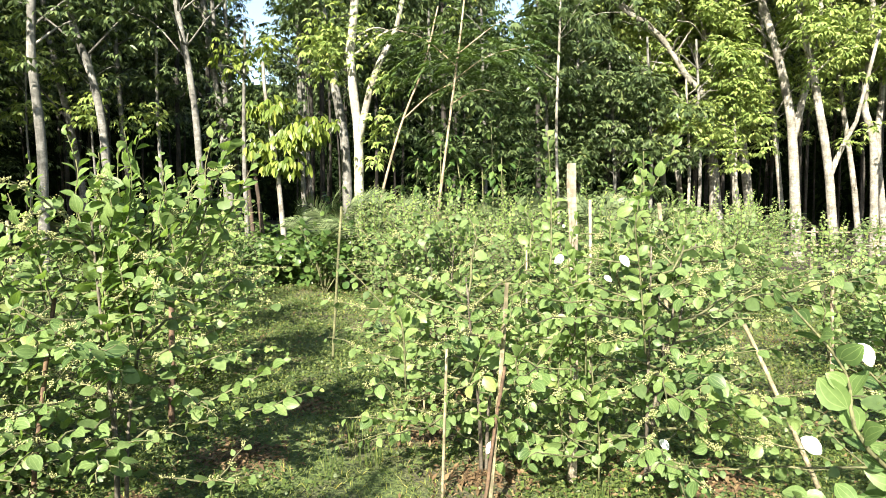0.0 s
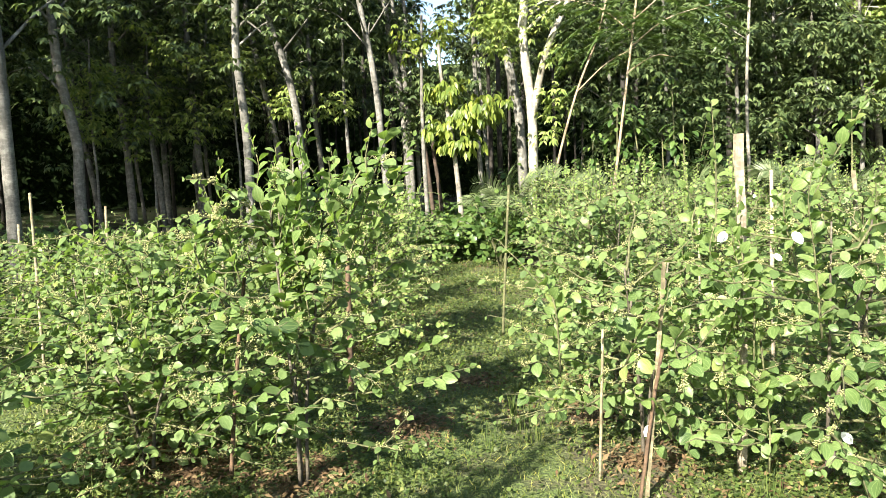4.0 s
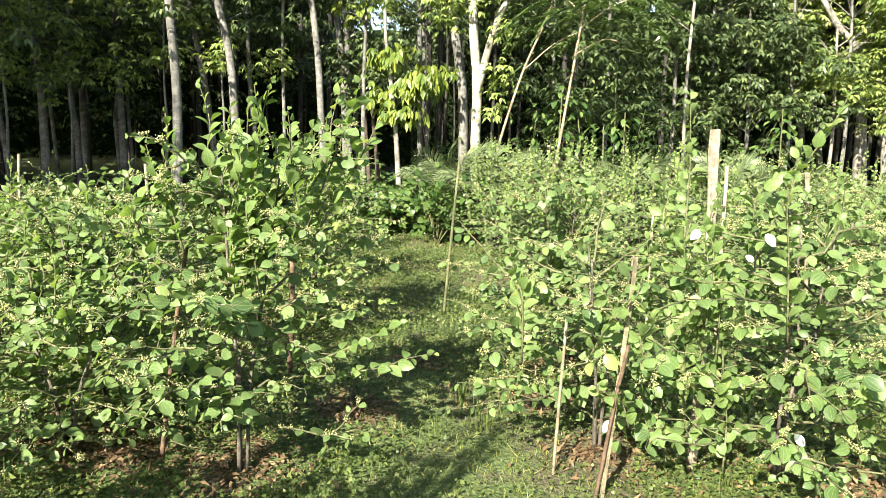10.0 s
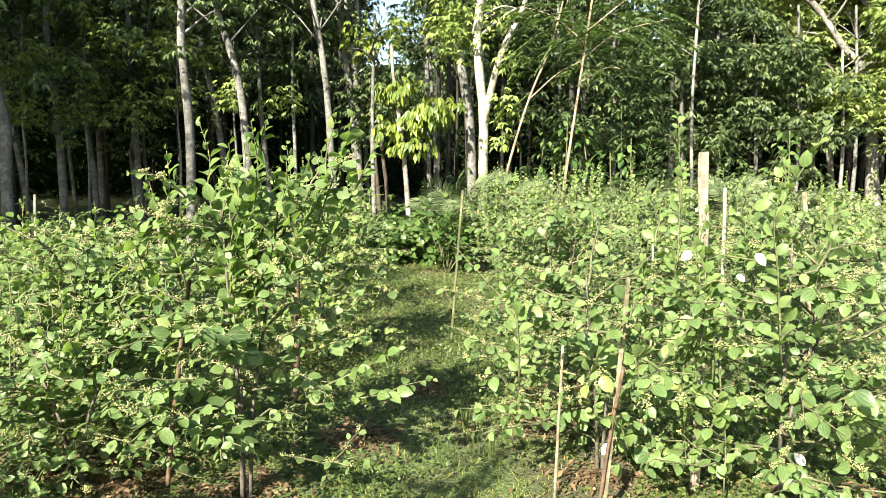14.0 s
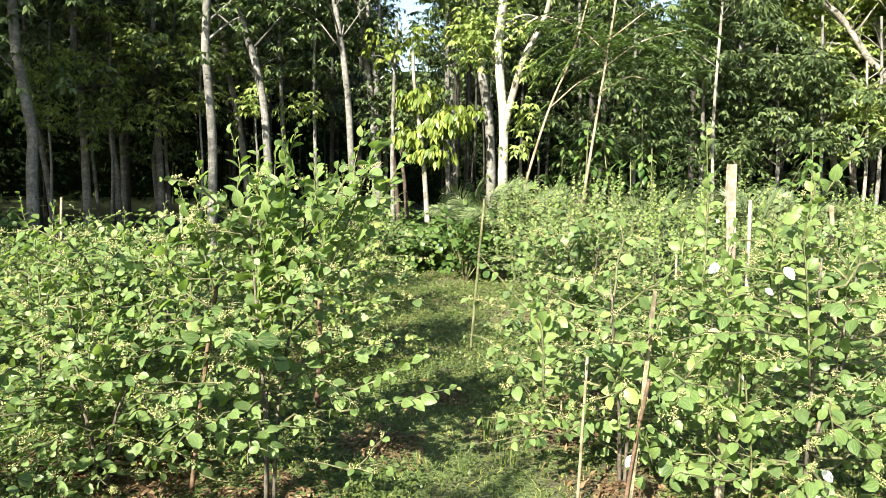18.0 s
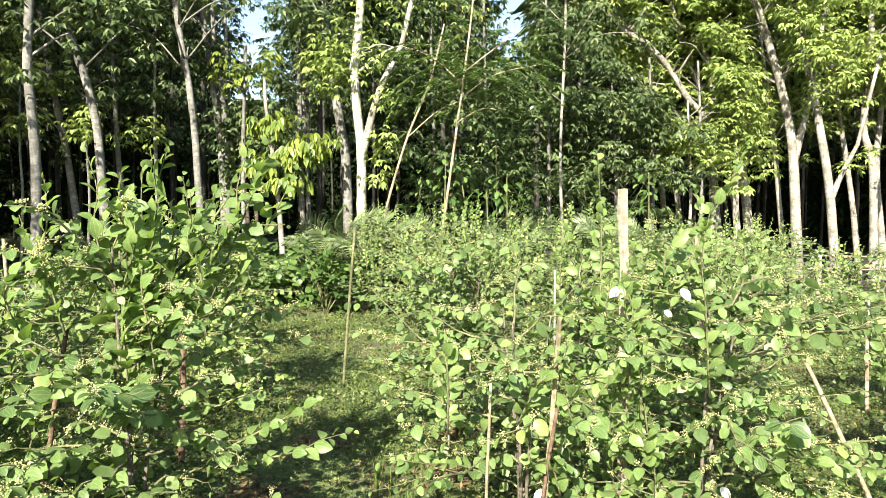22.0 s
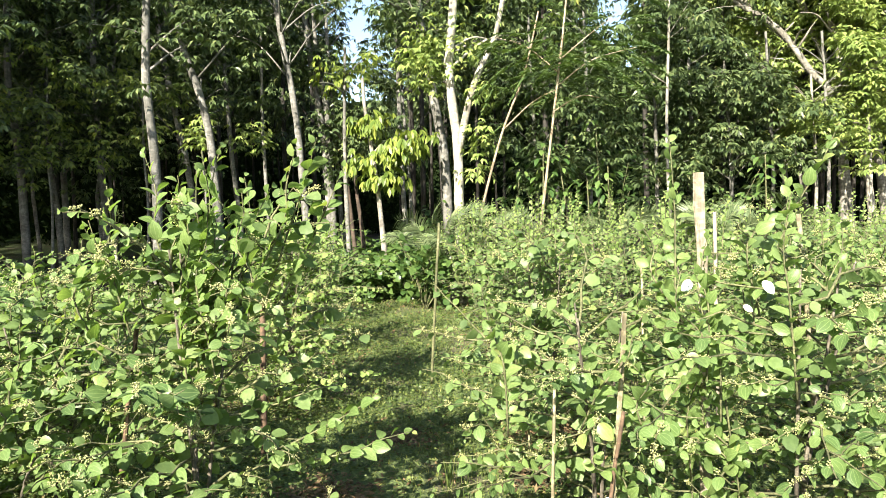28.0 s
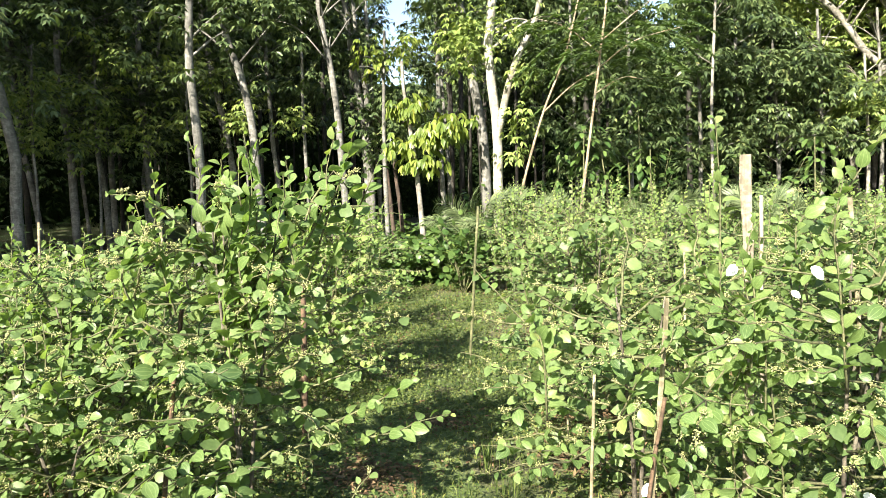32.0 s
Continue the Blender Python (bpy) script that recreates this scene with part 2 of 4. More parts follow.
def thing(name, place, label, category, group="", kind=""):
    ob = new(name)
    ob.location = place
    ob.empty_display_size = 0.2
    return tagged(ob, label, category, group, kind)


class Soup:
    """Gathers pieces of geometry that make one mesh."""

    def __init__(self):
        self.v, self.t, self.n = [], [], 0

    def add(self, verts, tris):
        self.v.append(np.asarray(verts, np.float32).reshape(-1, 3))
        self.t.append(np.asarray(tris, np.int32).reshape(-1, 3) + self.n)
        self.n += len(self.v[-1])

    def mesh(self, name, mat, smooth=True):
        return mesh_of(name, np.concatenate(self.v), np.concatenate(self.t), mat, smooth)


def unit(a):
    a = np.asarray(a, float)
    return a / np.maximum(np.linalg.norm(a, axis=-1, keepdims=True), 1e-9)


def tube(points, radii, sides=7, knots=0.0, rng=None):
    """A round limb along points, with its radius at each; closed at its ends."""
    pts, radii = np.asarray(points, float), np.asarray(radii, float)
    along = unit(np.gradient(pts, axis=0))
    side = unit(np.cross(along, (0.31, 0.95, 0.05)))
    up = np.cross(side, along)
    a = np.linspace(0, 2 * np.pi, sides, endpoint=False)
    r = radii[:, None] * np.ones(sides)
    if knots and rng is not None:
        r = r * (1 + knots * rng.normal(size=r.shape))
    ring = pts[:, None] + r[..., None] * (np.cos(a)[None, :, None] * side[:, None] + np.sin(a)[None, :, None] * up[:, None])
    n = len(pts)
    i = np.arange(n - 1)[:, None] * sides + np.arange(sides)
    j = np.arange(n - 1)[:, None] * sides + (np.arange(sides) + 1) % sides
    tris = np.concatenate([np.stack([i, j, j + sides], -1).reshape(-1, 3), np.stack([i, j + sides, i + sides], -1).reshape(-1, 3)])
    caps = [(n * sides, (k + 1) % sides, k) for k in range(sides)]
    caps += [(n * sides + 1, (n - 1) * sides + k, (n - 1) * sides + (k + 1) % sides) for k in range(sides)]
    return np.concatenate([ring.reshape(-1, 3), pts[:1], pts[-1:]]), np.concatenate([tris, caps])


def curve_through(points, steps):
    """A smooth line through control points."""
    p = np.asarray(points, float)
    q = np.concatenate([2 * p[:1] - p[1:2], p, 2 * p[-1:] - p[-2:-1]])
    out = []
    for k in range(len(p) - 1):
        a, b, c, d = q[k : k + 4]
        for u in np.linspace(0, 1, steps, endpoint=False):
            out.append(0.5 * (2 * b + (c - a) * u + (2 * a - 5 * b + 4 * c - d) * u**2 + (3 * b - a - 3 * c + d) * u**3))
    return np.array([*out, p[-1]])


def leaf_shape(rows, widths, fold, droop):
    """A leaf blade along +y with its mid-rib at x = 0, folded up along the rib and drooping to its tip."""
    v = [(0, 0, 0)]
    for y, w in zip(rows, widths):
        z = -droop * y * y
        v += [(-w, y, z + fold * w), (0, y, z), (w, y, z + fold * w)]
    v.append((0, 1, -droop))
    n, t = len(rows), [(0, 2, 1), (0, 3, 2)]
    for k in range(n - 1):
        a, b = 1 + 3 * k, 4 + 3 * k
        t += [(a, a + 1, b + 1), (a, b + 1, b), (a + 1, a + 2, b + 2), (a + 1, b + 2, b + 1)]
    a, tip = 1 + 3 * (n - 1), 1 + 3 * n
    t += [(a, a + 1, tip), (a + 1, a + 2, tip)]
    return np.array(v), np.array(t)


OVATE = leaf_shape((0.09, 0.27, 0.5, 0.74, 0.91), (0.19, 0.34, 0.39, 0.31, 0.15), 0.3, 0.26)
OVATE_YOUNG = leaf_shape((0.1, 0.3, 0.52, 0.76, 0.92), (0.17, 0.31, 0.36, 0.28, 0.13), 0.35, 0.35)
OVATE_FLAT = leaf_shape((0.16, 0.45, 0.78), (0.28, 0.42, 0.28), 0.1, 0.25)
OVATE_FAR = leaf_shape((0.45,), (0.42,), 0.25, 0.2)
LANCE = leaf_shape((0.45,), (0.19,), 0.25, 0.3)
LANCE_NEAR = leaf_shape((0.25, 0.6), (0.15, 0.19), 0.3, 0.35)
BROAD_LEAF = leaf_shape((0.2, 0.5, 0.8), (0.17, 0.27, 0.17), 0.25, 0.35)
SCRAP = (np.array([(0, 0, 0), (-0.42, 0.5, 0.1), (0, 1, -0.1), (0.42, 0.5, 0.1)]), np.array([(0, 3, 1), (1, 3, 2)]))
BLADE = (np.array([(-0.035, 0, 0), (0.035, 0, 0), (0, 1, -0.25), (0.0, 0.55, 0.02)]), np.array([(0, 1, 3), (0, 3, 2), (1, 2, 3)]))
BUD = (np.array([(1, 0, 0), (-1, 0, 0), (0, 1, 0), (0, -1, 0), (0, 0, 1), (0, 0, -1)], float) * 0.5,
       np.array([(0, 2, 4), (2, 1, 4), (1, 3, 4), (3, 0, 4), (2, 0, 5), (1, 2, 5), (3, 1, 5), (0, 3, 5)]))


def frames_of(ways, ups):
    """Turns that lay a leaf's +y along ways, with its face to ups."""
    y = unit(ways)
    x = unit(np.cross(y, ups))
    return np.stack([x, y, np.cross(x, y)], -1)


def strew(shape, places, ways, ups, sizes):
    """Many copies of a leaf in one array of vertices and one of triangles."""
    v, t = shape
    turns = frames_of(ways, ups)
    verts = np.einsum("nij,kj->nki", turns, v) * np.asarray(sizes, float)[:, None, None] + np.asarray(places)[:, None]
    return verts.reshape(-1, 3), (t[None] + (np.arange(len(places)) * len(v))[:, None, None]).reshape(-1, 3)


def ground_height(x, y):
    return 0.03 * np.sin(0.9 * x + 0.4) * np.sin(0.7 * y) + 0.02 * np.sin(2.3 * x + 1.1 * y)


# ---- ground ----
def ground_sheet():
    fine = np.arange(-14, 14.01, 0.25)
    out = np.array([16, 19, 23, 28, 35, 45, 60, 90, 140, 220, 350, 600, 1200.0])
    xs = np.concatenate([-out[::-1], fine, out])
    ys = np.concatenate([-out[::-1] + 6, fine + 6, out + 6])
    X, Y = np.meshgrid(xs, ys)
    Z = np.where((np.abs(X) < 30) & (np.abs(Y - 6) < 30), ground_height(X, Y), 0)
    n = len(xs)
    i = (np.arange(len(ys) - 1)[:, None] * n + np.arange(n - 1)).ravel()
    tris = np.concatenate([np.stack([i, i + 1, i + n + 1], 1), np.stack([i, i + n + 1, i + n], 1)])
    return mesh_of("ground", np.stack([X, Y, Z], -1), tris, M_GROUND)


ground = tagged(new("ground", ground_sheet()), "mown grass and weeds with bare brown soil patches", "ground", kind="structure")


# ---- jujube shrubs ----
def twig_leaves(line, rng, leaf, gap, start=0.12, flat=0.5, taper=0.75, least=0.38, along=0.45, hang=0.0):
    """Leaves that alternate along a twig: places, ways, faces, sizes."""
    seg = np.linalg.norm(np.diff(line, axis=0), axis=1)
    at = np.concatenate([[0], np.cumsum(seg)])
    n = max(3, int(at[-1] * (1 - start) / gap))
    u = np.linspace(start * at[-1], at[-1], n) + rng.normal(0, gap * 0.2, n)
    p = np.stack([np.interp(u, at, line[:, k]) for k in range(3)], 1)
    d = unit(np.stack([np.interp(u, at, np.gradient(line[:, k])) for k in range(3)], 1))
    side = unit(np.cross(d, (0, 0, 1.0)) + 1e-4)
    flip = np.where(np.arange(n) % 2, 1.0, -1.0)[:, None]
    way = unit(along * d + flip * side * 0.8 + rng.normal(0, 0.28, (n, 3)) + (0, -0.25 * hang, 0.08 - hang))
    face = unit(np.array([-0.55, -0.6, 0.55]) + rng.normal(0, 0.72, (n, 3)) + (0, 0, flat))
    size = leaf * rng.uniform(least, 1.12, n) * np.clip(1.25 - taper * (u / at[-1]) ** 3, 0.4, 1)
    return p + way * 0.008, way, face, size


def shrub_geometry(height, spread, seed, leaf, twigs, gap, shoots=(), low=0.1, near=True, crest=9, lift=1.0, hang=0.0):
    """Stems and twigs as one soup, the leaves' places, and buds."""
    rng = np.random.default_rng(seed)
    wood, leaves, young, buds = Soup(), [], [], []
    stems = []
    for k in range(3 if near else 2):
        az = rng.uniform(0, 6.28)
        lean = rng.uniform(0.08, 0.3) * spread
        line = curve_through([(0.02 * math.cos(az), 0.02 * math.sin(az), -0.05), (lean * 0.35 * math.cos(az), lean * 0.35 * math.sin(az), height * 0.3),
                              (lean * math.cos(az), lean * math.sin(az), height * 0.62), (lean * 1.5 * math.cos(az), lean * 1.5 * math.sin(az), height * 0.92)], 4)
        stems.append(line)
        leaves.append(twig_leaves(line[5:], rng, leaf, gap, hang=hang))
    for k in range(twigs):
        line = stems[k % len(stems)]
        h = low + (0.88 - low) * ((k + rng.uniform(0, 1)) / twigs)
        root = np.array([np.interp(h * height, line[:, 2], line[:, c]) for c in range(3)])
        az = k * 2.4 + rng.normal(0, 0.4)
        reach = spread * rng.uniform(0.55, 1.05) * (0.7 + 0.4 * math.sin(math.pi * min(1.0, h * 1.15)))
        rise = (0.12 + 1.0 * h * h) * reach * lift * rng.uniform(0.6, 1.15)
        way = np.array([math.cos(az), math.sin(az), 0])
        bow = np.array([-way[1], way[0], 0]) * rng.normal(0, 0.14) * reach
        u = np.linspace(0, 1, 9)[:, None]
        twig = root + way * reach * u + bow * u * u + np.array([0, 0, 1]) * (rise * 1.7 * u - rise * 1.05 * u * u)
        twig[1:] += np.cumsum(rng.normal(0, 0.022, (8, 3)), axis=0)
        twig[:, 2] = np.maximum(twig[:, 2], 0.1)
        wood.add(*tube(twig, np.linspace(0.007, 0.0022, 9), 5))
        leaves.append(twig_leaves(twig, rng, leaf, gap, hang=hang))
        for s in range(rng.integers(1, 4) if near else 2):
            m = rng.integers(2, 7)
            a2 = az + rng.choice([-1, 1]) * rng.uniform(0.5, 1.1)
            w2 = np.array([math.cos(a2), math.sin(a2), rng.uniform(-0.25, 0.75)])
            r2 = reach * rng.uniform(0.25, 0.5)
            v = np.linspace(0, 1, 6)[:, None]
            side = twig[m] + w2 * r2 * v + np.array([0, 0, -0.12]) * r2 * v * v
            side[1:] += np.cumsum(rng.normal(0, 0.014, (5, 3)), axis=0)
            side[:, 2] = np.maximum(side[:, 2], 0.08)
            wood.add(*tube(side, np.linspace(0.004, 0.0015, 6), 4))
            leaves.append(twig_leaves(side, rng, leaf * 0.92, gap, hang=hang))
            if near:
                buds.append(side)
        if near:
            buds.append(twig)
    shoots = list(shoots)
    for k in range(crest):
        a, r = rng.uniform(0, 6.28), spread * rng.uniform(0.05, 0.7)
        top = height * (rng.uniform(0.95, 1.24) if near else rng.uniform(1.0, 1.42))
        shoots.append((r * math.cos(a), r * math.sin(a), height * rng.uniform(0.5, 0.7), 1.25 * r * math.cos(a), 1.25 * r * math.sin(a), top - 0.2 * r))
    for x, y, z0, x1, y1, z1 in shoots:
        mid = ((x + x1) / 2 + rng.normal(0, 0.045), (y + y1) / 2 + rng.normal(0, 0.03), (z0 + z1) / 2)
        sway = rng.normal(0, 0.035)
        line = curve_through([(x, y, z0), mid, (0.25 * x + 0.75 * x1 + sway, 0.25 * y + 0.75 * y1, 0.25 * z0 + 0.75 * z1), (x1 + 0.5 * sway, y1, z1)], 4)
        wood.add(*tube(line, np.linspace(0.005, 0.0018, len(line)), 5))
        young.append(twig_leaves(line, rng, leaf * (0.95 if near else 0.9), 0.026, 0.08, 0.2, 0.72, 0.6, 0.75))
    join = lambda some: [np.concatenate(c) for c in zip(*some)]
    return rng, (stems, wood), join(leaves), join(young) if young else None, buds


def add_wood(root, wood):
    for line in wood[0]:
        part("stem", mesh_of("stem", *tube(line, np.linspace(0.011, 0.004, len(line)), 6), M_STEM), root)
    part("twig_growth", wood[1].mesh("twig_growth", M_TWIG), root, "thin green-brown twigs", "stuff")


def add_buds(root, lines, rng, share, size):
    """Cream blossom clusters at the leaf joints of the twigs."""
    soup = Soup()
    for line in lines:
        rich = rng.uniform() < 0.45
        for p in np.concatenate([line[1:-1], (line[1:-1] + line[2:]) / 2]):
            if rng.uniform() < share * (1.1 if rich else 0.1):
                n = rng.integers(14, 26)
                q = p + rng.normal(0, 0.008, (n, 3)) + (0, 0, 0.004)
                soup.add(*strew(BUD, q, rng.normal(size=(n, 3)), rng.normal(size=(n, 3)), rng.uniform(0.6, 1.2, n) * size))
    if soup.n:
        part("blossom", soup.mesh("blossom", M_BLOSSOM), root, "cream-yellow blossom clusters", "stuff")


LEAF_MESH = mesh_of("leaf", *OVATE, M_JUJUBE_NEAR)
YOUNG_MESH = mesh_of("young_leaf", *OVATE_YOUNG, M_YOUNG_NEAR)


def single_leaves(root, me, name, places, ways, ups, sizes):
    turns = frames_of(ways, ups)
    for p, r, s in zip(places, turns, sizes):
        ob = new(name, me)
        ob.parent = root
        ob.matrix_basis = Matrix.Translation(p) @ Matrix(r.tolist()).to_4x4() @ Matrix.Diagonal((s, s, s, 1))


def near_shrub(x, y, height, spread, seed, leaf, twigs, gap, shoots, solo, label, bud=0.5, low=0.08, crest=9, lift=1.0, fresh=False, sprout=True, hang=0.3):
    root = thing("jujube_shrub", (x, y, float(ground_height(x, y))), label, "shrub", "jujube shrubs in rows")
    rng, wood, lv, young, buds = shrub_geometry(height, spread, seed, leaf, twigs, gap, shoots, low, True, crest, lift, hang)
    add_wood(root, wood)
    order = np.argsort(lv[0][:, 1])
    first, rest = order[:solo], order[solo:]
    single_leaves(root, LEAF_MESH, "leaf", *[c[first] for c in lv])
    v, t = strew(OVATE_FLAT, *[c[rest] for c in lv])
    part("foliage", mesh_of("foliage", v, t, M_JUJUBE_YOUNG if fresh else M_JUJUBE), root, "rounded green leaves", "stuff")
    if young is not None:
        single_leaves(root, YOUNG_MESH if sprout else LEAF_MESH, "young_leaf" if sprout else "leaf", *young)
    add_buds(root, buds, rng, bud * 0.75, 0.0078)
    return root


def far_shrub(x, y, height, spread, seed, leaf=0.068, twigs=46, gap=0.034, label="green jujube shrub with small dense leaves in a row"):
    root = thing("jujube_shrub", (x, y, float(ground_height(x, y))), label, "shrub", "jujube shrubs in rows")
    rng, wood, lv, young, buds = shrub_geometry(height, spread, seed, leaf, twigs, gap, (), 0.08, False, 18)
    add_wood(root, wood)
    v, t = strew(OVATE_FAR if y > 6.5 else OVATE_FLAT, *lv)
    part("foliage", mesh_of("foliage", v, t, M_JUJUBE), root, "green leaves", "stuff")
    v, t = strew(OVATE_FAR, *young)
    part("young_foliage", mesh_of("young_foliage", v, t, M_JUJUBE_YOUNG), root, "light green shoot leaves", "stuff")
    return root


near_shrub(-1.36, 2.95, 1.5, 0.64, 11, 0.081, 48, 0.040,
           [(-0.05, 0, 1.1, -0.2, 0, 1.77), (-0.1, 0.05, 1.1, -0.08, 0, 1.6), (0.05, 0, 1.15, 0.15, 0, 1.78), (0.1, 0.1, 1.1, 0.2, 0, 1.6), (0.2, 0, 1.15, 0.44, 0, 1.78), (0.25, 0.1, 1.1, 0.53, 0, 1.81), (0.3, 0.1, 1.1, 0.62, 0.05, 1.69), (0, 0.1, 1.1, 0.3, 0.1, 1.62), (-0.3, 0.0, 1.0, -0.45, 0.0, 1.5), (0.25, 0.05, 0.5, 0.7, 0.18, 0.74), (0.3, 0.1, 0.45, 0.85, 0.2, 0.58)],
           280, "dense jujube shrub with tall light green shoots beside the grass lane", 0.7, 0.2, crest=16)
near_shrub(0.3, 3.58, 1.12, 0.86, 23, 0.077, 28, 0.046, [(-0.2, -0.2, 0.5, -0.5, -0.35, 0.7), (-0.2, -0.2, 0.3, -0.62, -0.3, 0.4), (-0.1, -0.45, 0.6, 0.06, -0.62, 1.02), (0.2, -0.45, 0.5, 0.04, -0.6, 0.92), (0.1, -0.45, 0.3, -0.05, -0.62, 0.55)],
           250, "open jujube shrub with spreading twigs beside split stakes", 0.75, crest=5, lift=0.55, hang=0.6)
near_shrub(1.12, 3.38, 1.32, 0.95, 29, 0.077, 38, 0.046,
           [(-0.5, 0.0, 1.0, -0.52, 0.06, 1.78), (-0.45, 0.0, 0.95, -0.68, 0.0, 1.42), (-0.2, -0.1, 1.05, 0.12, -0.1, 1.8), (-0.15, 0.0, 1.0, -0.1, 0.0, 1.62), (0.2, -0.2, 0.5, 0.55, -0.5, 0.45), (-0.1, -0.2, 0.95, -0.65, -0.26, 1.0), (0, -0.2, 0.72, -0.72, -0.22, 0.8), (-0.1, -0.2, 0.5, -0.62, -0.25, 0.56), (-0.05, -0.2, 1.12, -0.6, -0.2, 1.2), (-0.1, -0.2, 0.3, -0.6, -0.25, 0.28), (-0.45, -0.12, 0.25, -0.37, -0.18, 0.95), (-0.3, -0.12, 0.5, -0.4, -0.14, 1.22), (-0.5, -0.1, 0.6, -0.33, -0.12, 1.05), (-0.42, -0.22, 0.75, -0.4, -0.24, 1.36), (-0.5, -0.24, 0.2, -0.4, -0.26, 0.75), (-0.36, -0.2, 0.6, -0.46, -0.24, 1.2), (-0.3, -0.25, 0.1, -0.45, -0.28, 0.7)],
           250, "jujube shrub with long spreading twigs behind a thick post", 0.75, crest=6, lift=0.55, hang=0.6)
near_shrub(0.1, 4.95, 1.25, 0.68, 31, 0.063, 56, 0.031, [], 120, "jujube shrub with a bare forked foot at the lane", 0.35)
near_shrub(1.75, 5.0, 1.25, 0.72, 37, 0.063, 60, 0.031, [(0, 0, 1, 0.1, 0, 1.5)], 120, "bushy jujube shrub beside a tall bamboo stake", 0.35)
near_shrub(2.7, 3.65, 0.95, 0.68, 41, 0.067, 52, 0.033, [(-0.4, -0.3, 0.7, -0.75, -0.75, 1.05)], 150, "jujube shrub leaning over a slanting stick", 0.35)
near_shrub(-1.85, 5.45, 1.32, 0.66, 43, 0.056, 84, 0.031, [(0, 0, 1.1, 0.1, 0, 1.55), (0.2, 0, 1.0, 0.35, 0, 1.4)], 60, "bushy jujube shrub with light yellow-green shoots", 0.35, crest=16, fresh=True)
near_shrub(-2.42, 3.55, 1.12, 0.9, 47, 0.068, 56, 0.034, [(-0.3, 0, 0.8, -0.5, 0, 1.32), (0.1, 0, 0.8, 0.1, 0.1, 1.42)], 150, "low spreading jujube shrub with hanging blossom twigs", 0.65)
near_shrub(-2.3, 3.02, 0.98, 0.74, 53, 0.068, 46, 0.034, [(-0.2, -0.3, 0.3, -0.5, -0.5, 0.35), (0.2, -0.3, 0.3, 0.4, -0.5, 0.3)], 150, "low jujube shrub with hanging twigs over brown litter", 0.6, 0.05, lift=0.7)

near_shrub(-3.3, 3.8, 1.0, 0.55, 83, 0.07, 30, 0.037, [(0, 0, 0.75, -0.12, 0, 1.4), (0.1, 0, 0.75, 0.34, 0, 1.3), (-0.1, 0, 0.7, -0.4, 0.05, 1.24), (0.05, 0, 0.7, 0.12, 0, 1.36)], 40, "jujube shrub with thin arching shoots round a tall bamboo stake", 0.5, crest=4)

FAR_SHRUBS = [
    (-2.5, 7.4, 1.35), (-3.2, 9.3, 1.3), (-3.85, 11.2, 1.25), (-4.0, 5.5, 1.05), (-3.1, 6.4, 1.15), (-3.5, 4.75, 1.1), (-4.7, 4.0, 1.1), (-5.6, 4.4, 1.05), (-6.1, 6.4, 0.85), (-4.5, 7.3, 0.85), (-5.75, 7.1, 0.95), (-7.0, 5.2, 0.9),
    (0.0, 7.1, 1.3), (-0.3, 9.1, 1.35), (-0.75, 11.0, 1.3), (1.35, 7.0, 1.3), (0.95, 9.0, 1.35), (0.6, 11.0, 1.3), (3.75, 5.4, 0.8), (3.1, 7.6, 1.25), (2.7, 9.4, 1.3),
    (2.4, 11.3, 1.3), (4.9, 6.6, 1.15), (3.7, 8.9, 1.2), (4.3, 10.6, 1.25), (4.0, 12.4, 1.25), (6.6, 8.0, 1.15), (8.2, 9.6, 1.2), (9.6, 13.4, 1.1), (9.9, 11.4, 1.2), (10.6, 13.6, 1.2), (7.4, 10.2, 1.2), (5.3, 11.4, 1.2), (5.2, 9.2, 1.15), (6.0, 13.0, 1.2),
]
for n, (x, y, h) in enumerate(FAR_SHRUBS):
    far_shrub(x, y, h * (0.8 if x < -3 else 0.94) * (0.92 + 0.2 * ((n * 37) % 10) / 10), 0.84 + 0.12 * ((n * 53) % 10) / 10, 100 + n, leaf=0.062)


# ---- trees of the plantation ----
def clump_leaves(centres, rng, leaves, leaf, reach, droop=0.45):
    """Flat whorls of stalked leaflets, three to a stalk, that spread round each twig end."""
    n = len(centres) * leaves
    c = np.repeat(centres, leaves, axis=0)
    a = rng.uniform(0, 2 * np.pi, n)
    out = np.stack([np.cos(a), np.sin(a), rng.uniform(-0.6, 0.65, n)], 1)
    hub = c + unit(out) * reach * rng.uniform(0.2, 1.0, n)[:, None] * (1, 1, 0.85)
    places, ways, faces = [], [], []
    for turn in (-0.75, 0.0, 0.75):
        ca, sa = np.cos(turn), np.sin(turn)
        w = np.stack([out[:, 0] * ca - out[:, 1] * sa, out[:, 0] * sa + out[:, 1] * ca, 0.6 * out[:, 2] - droop], 1) + rng.normal(0, 0.16, (n, 3))
        places.append(hub)
        ways.append(w)
        faces.append(np.stack([out[:, 0] * 0.45, out[:, 1] * 0.45, np.ones(n)], 1) + rng.normal(0, 0.3, (n, 3)))
    return np.concatenate(places), np.concatenate(ways), np.concatenate(faces), np.tile(leaf * rng.uniform(0.65, 1.15, n), 3)


def sky_view_wedge(p):
    """Wedges of the camera's view kept clear of leaves, so that the sky shows."""
    x, y, z = p.T
    return ((np.abs(x + 0.242 * y) < 0.022 * y) & (z - 1.5 > 0.235 * y)) | ((np.abs(x - 0.1 * y) < 0.03 * y) & (z - 1.5 > 0.25 * y)) & (y > 3)


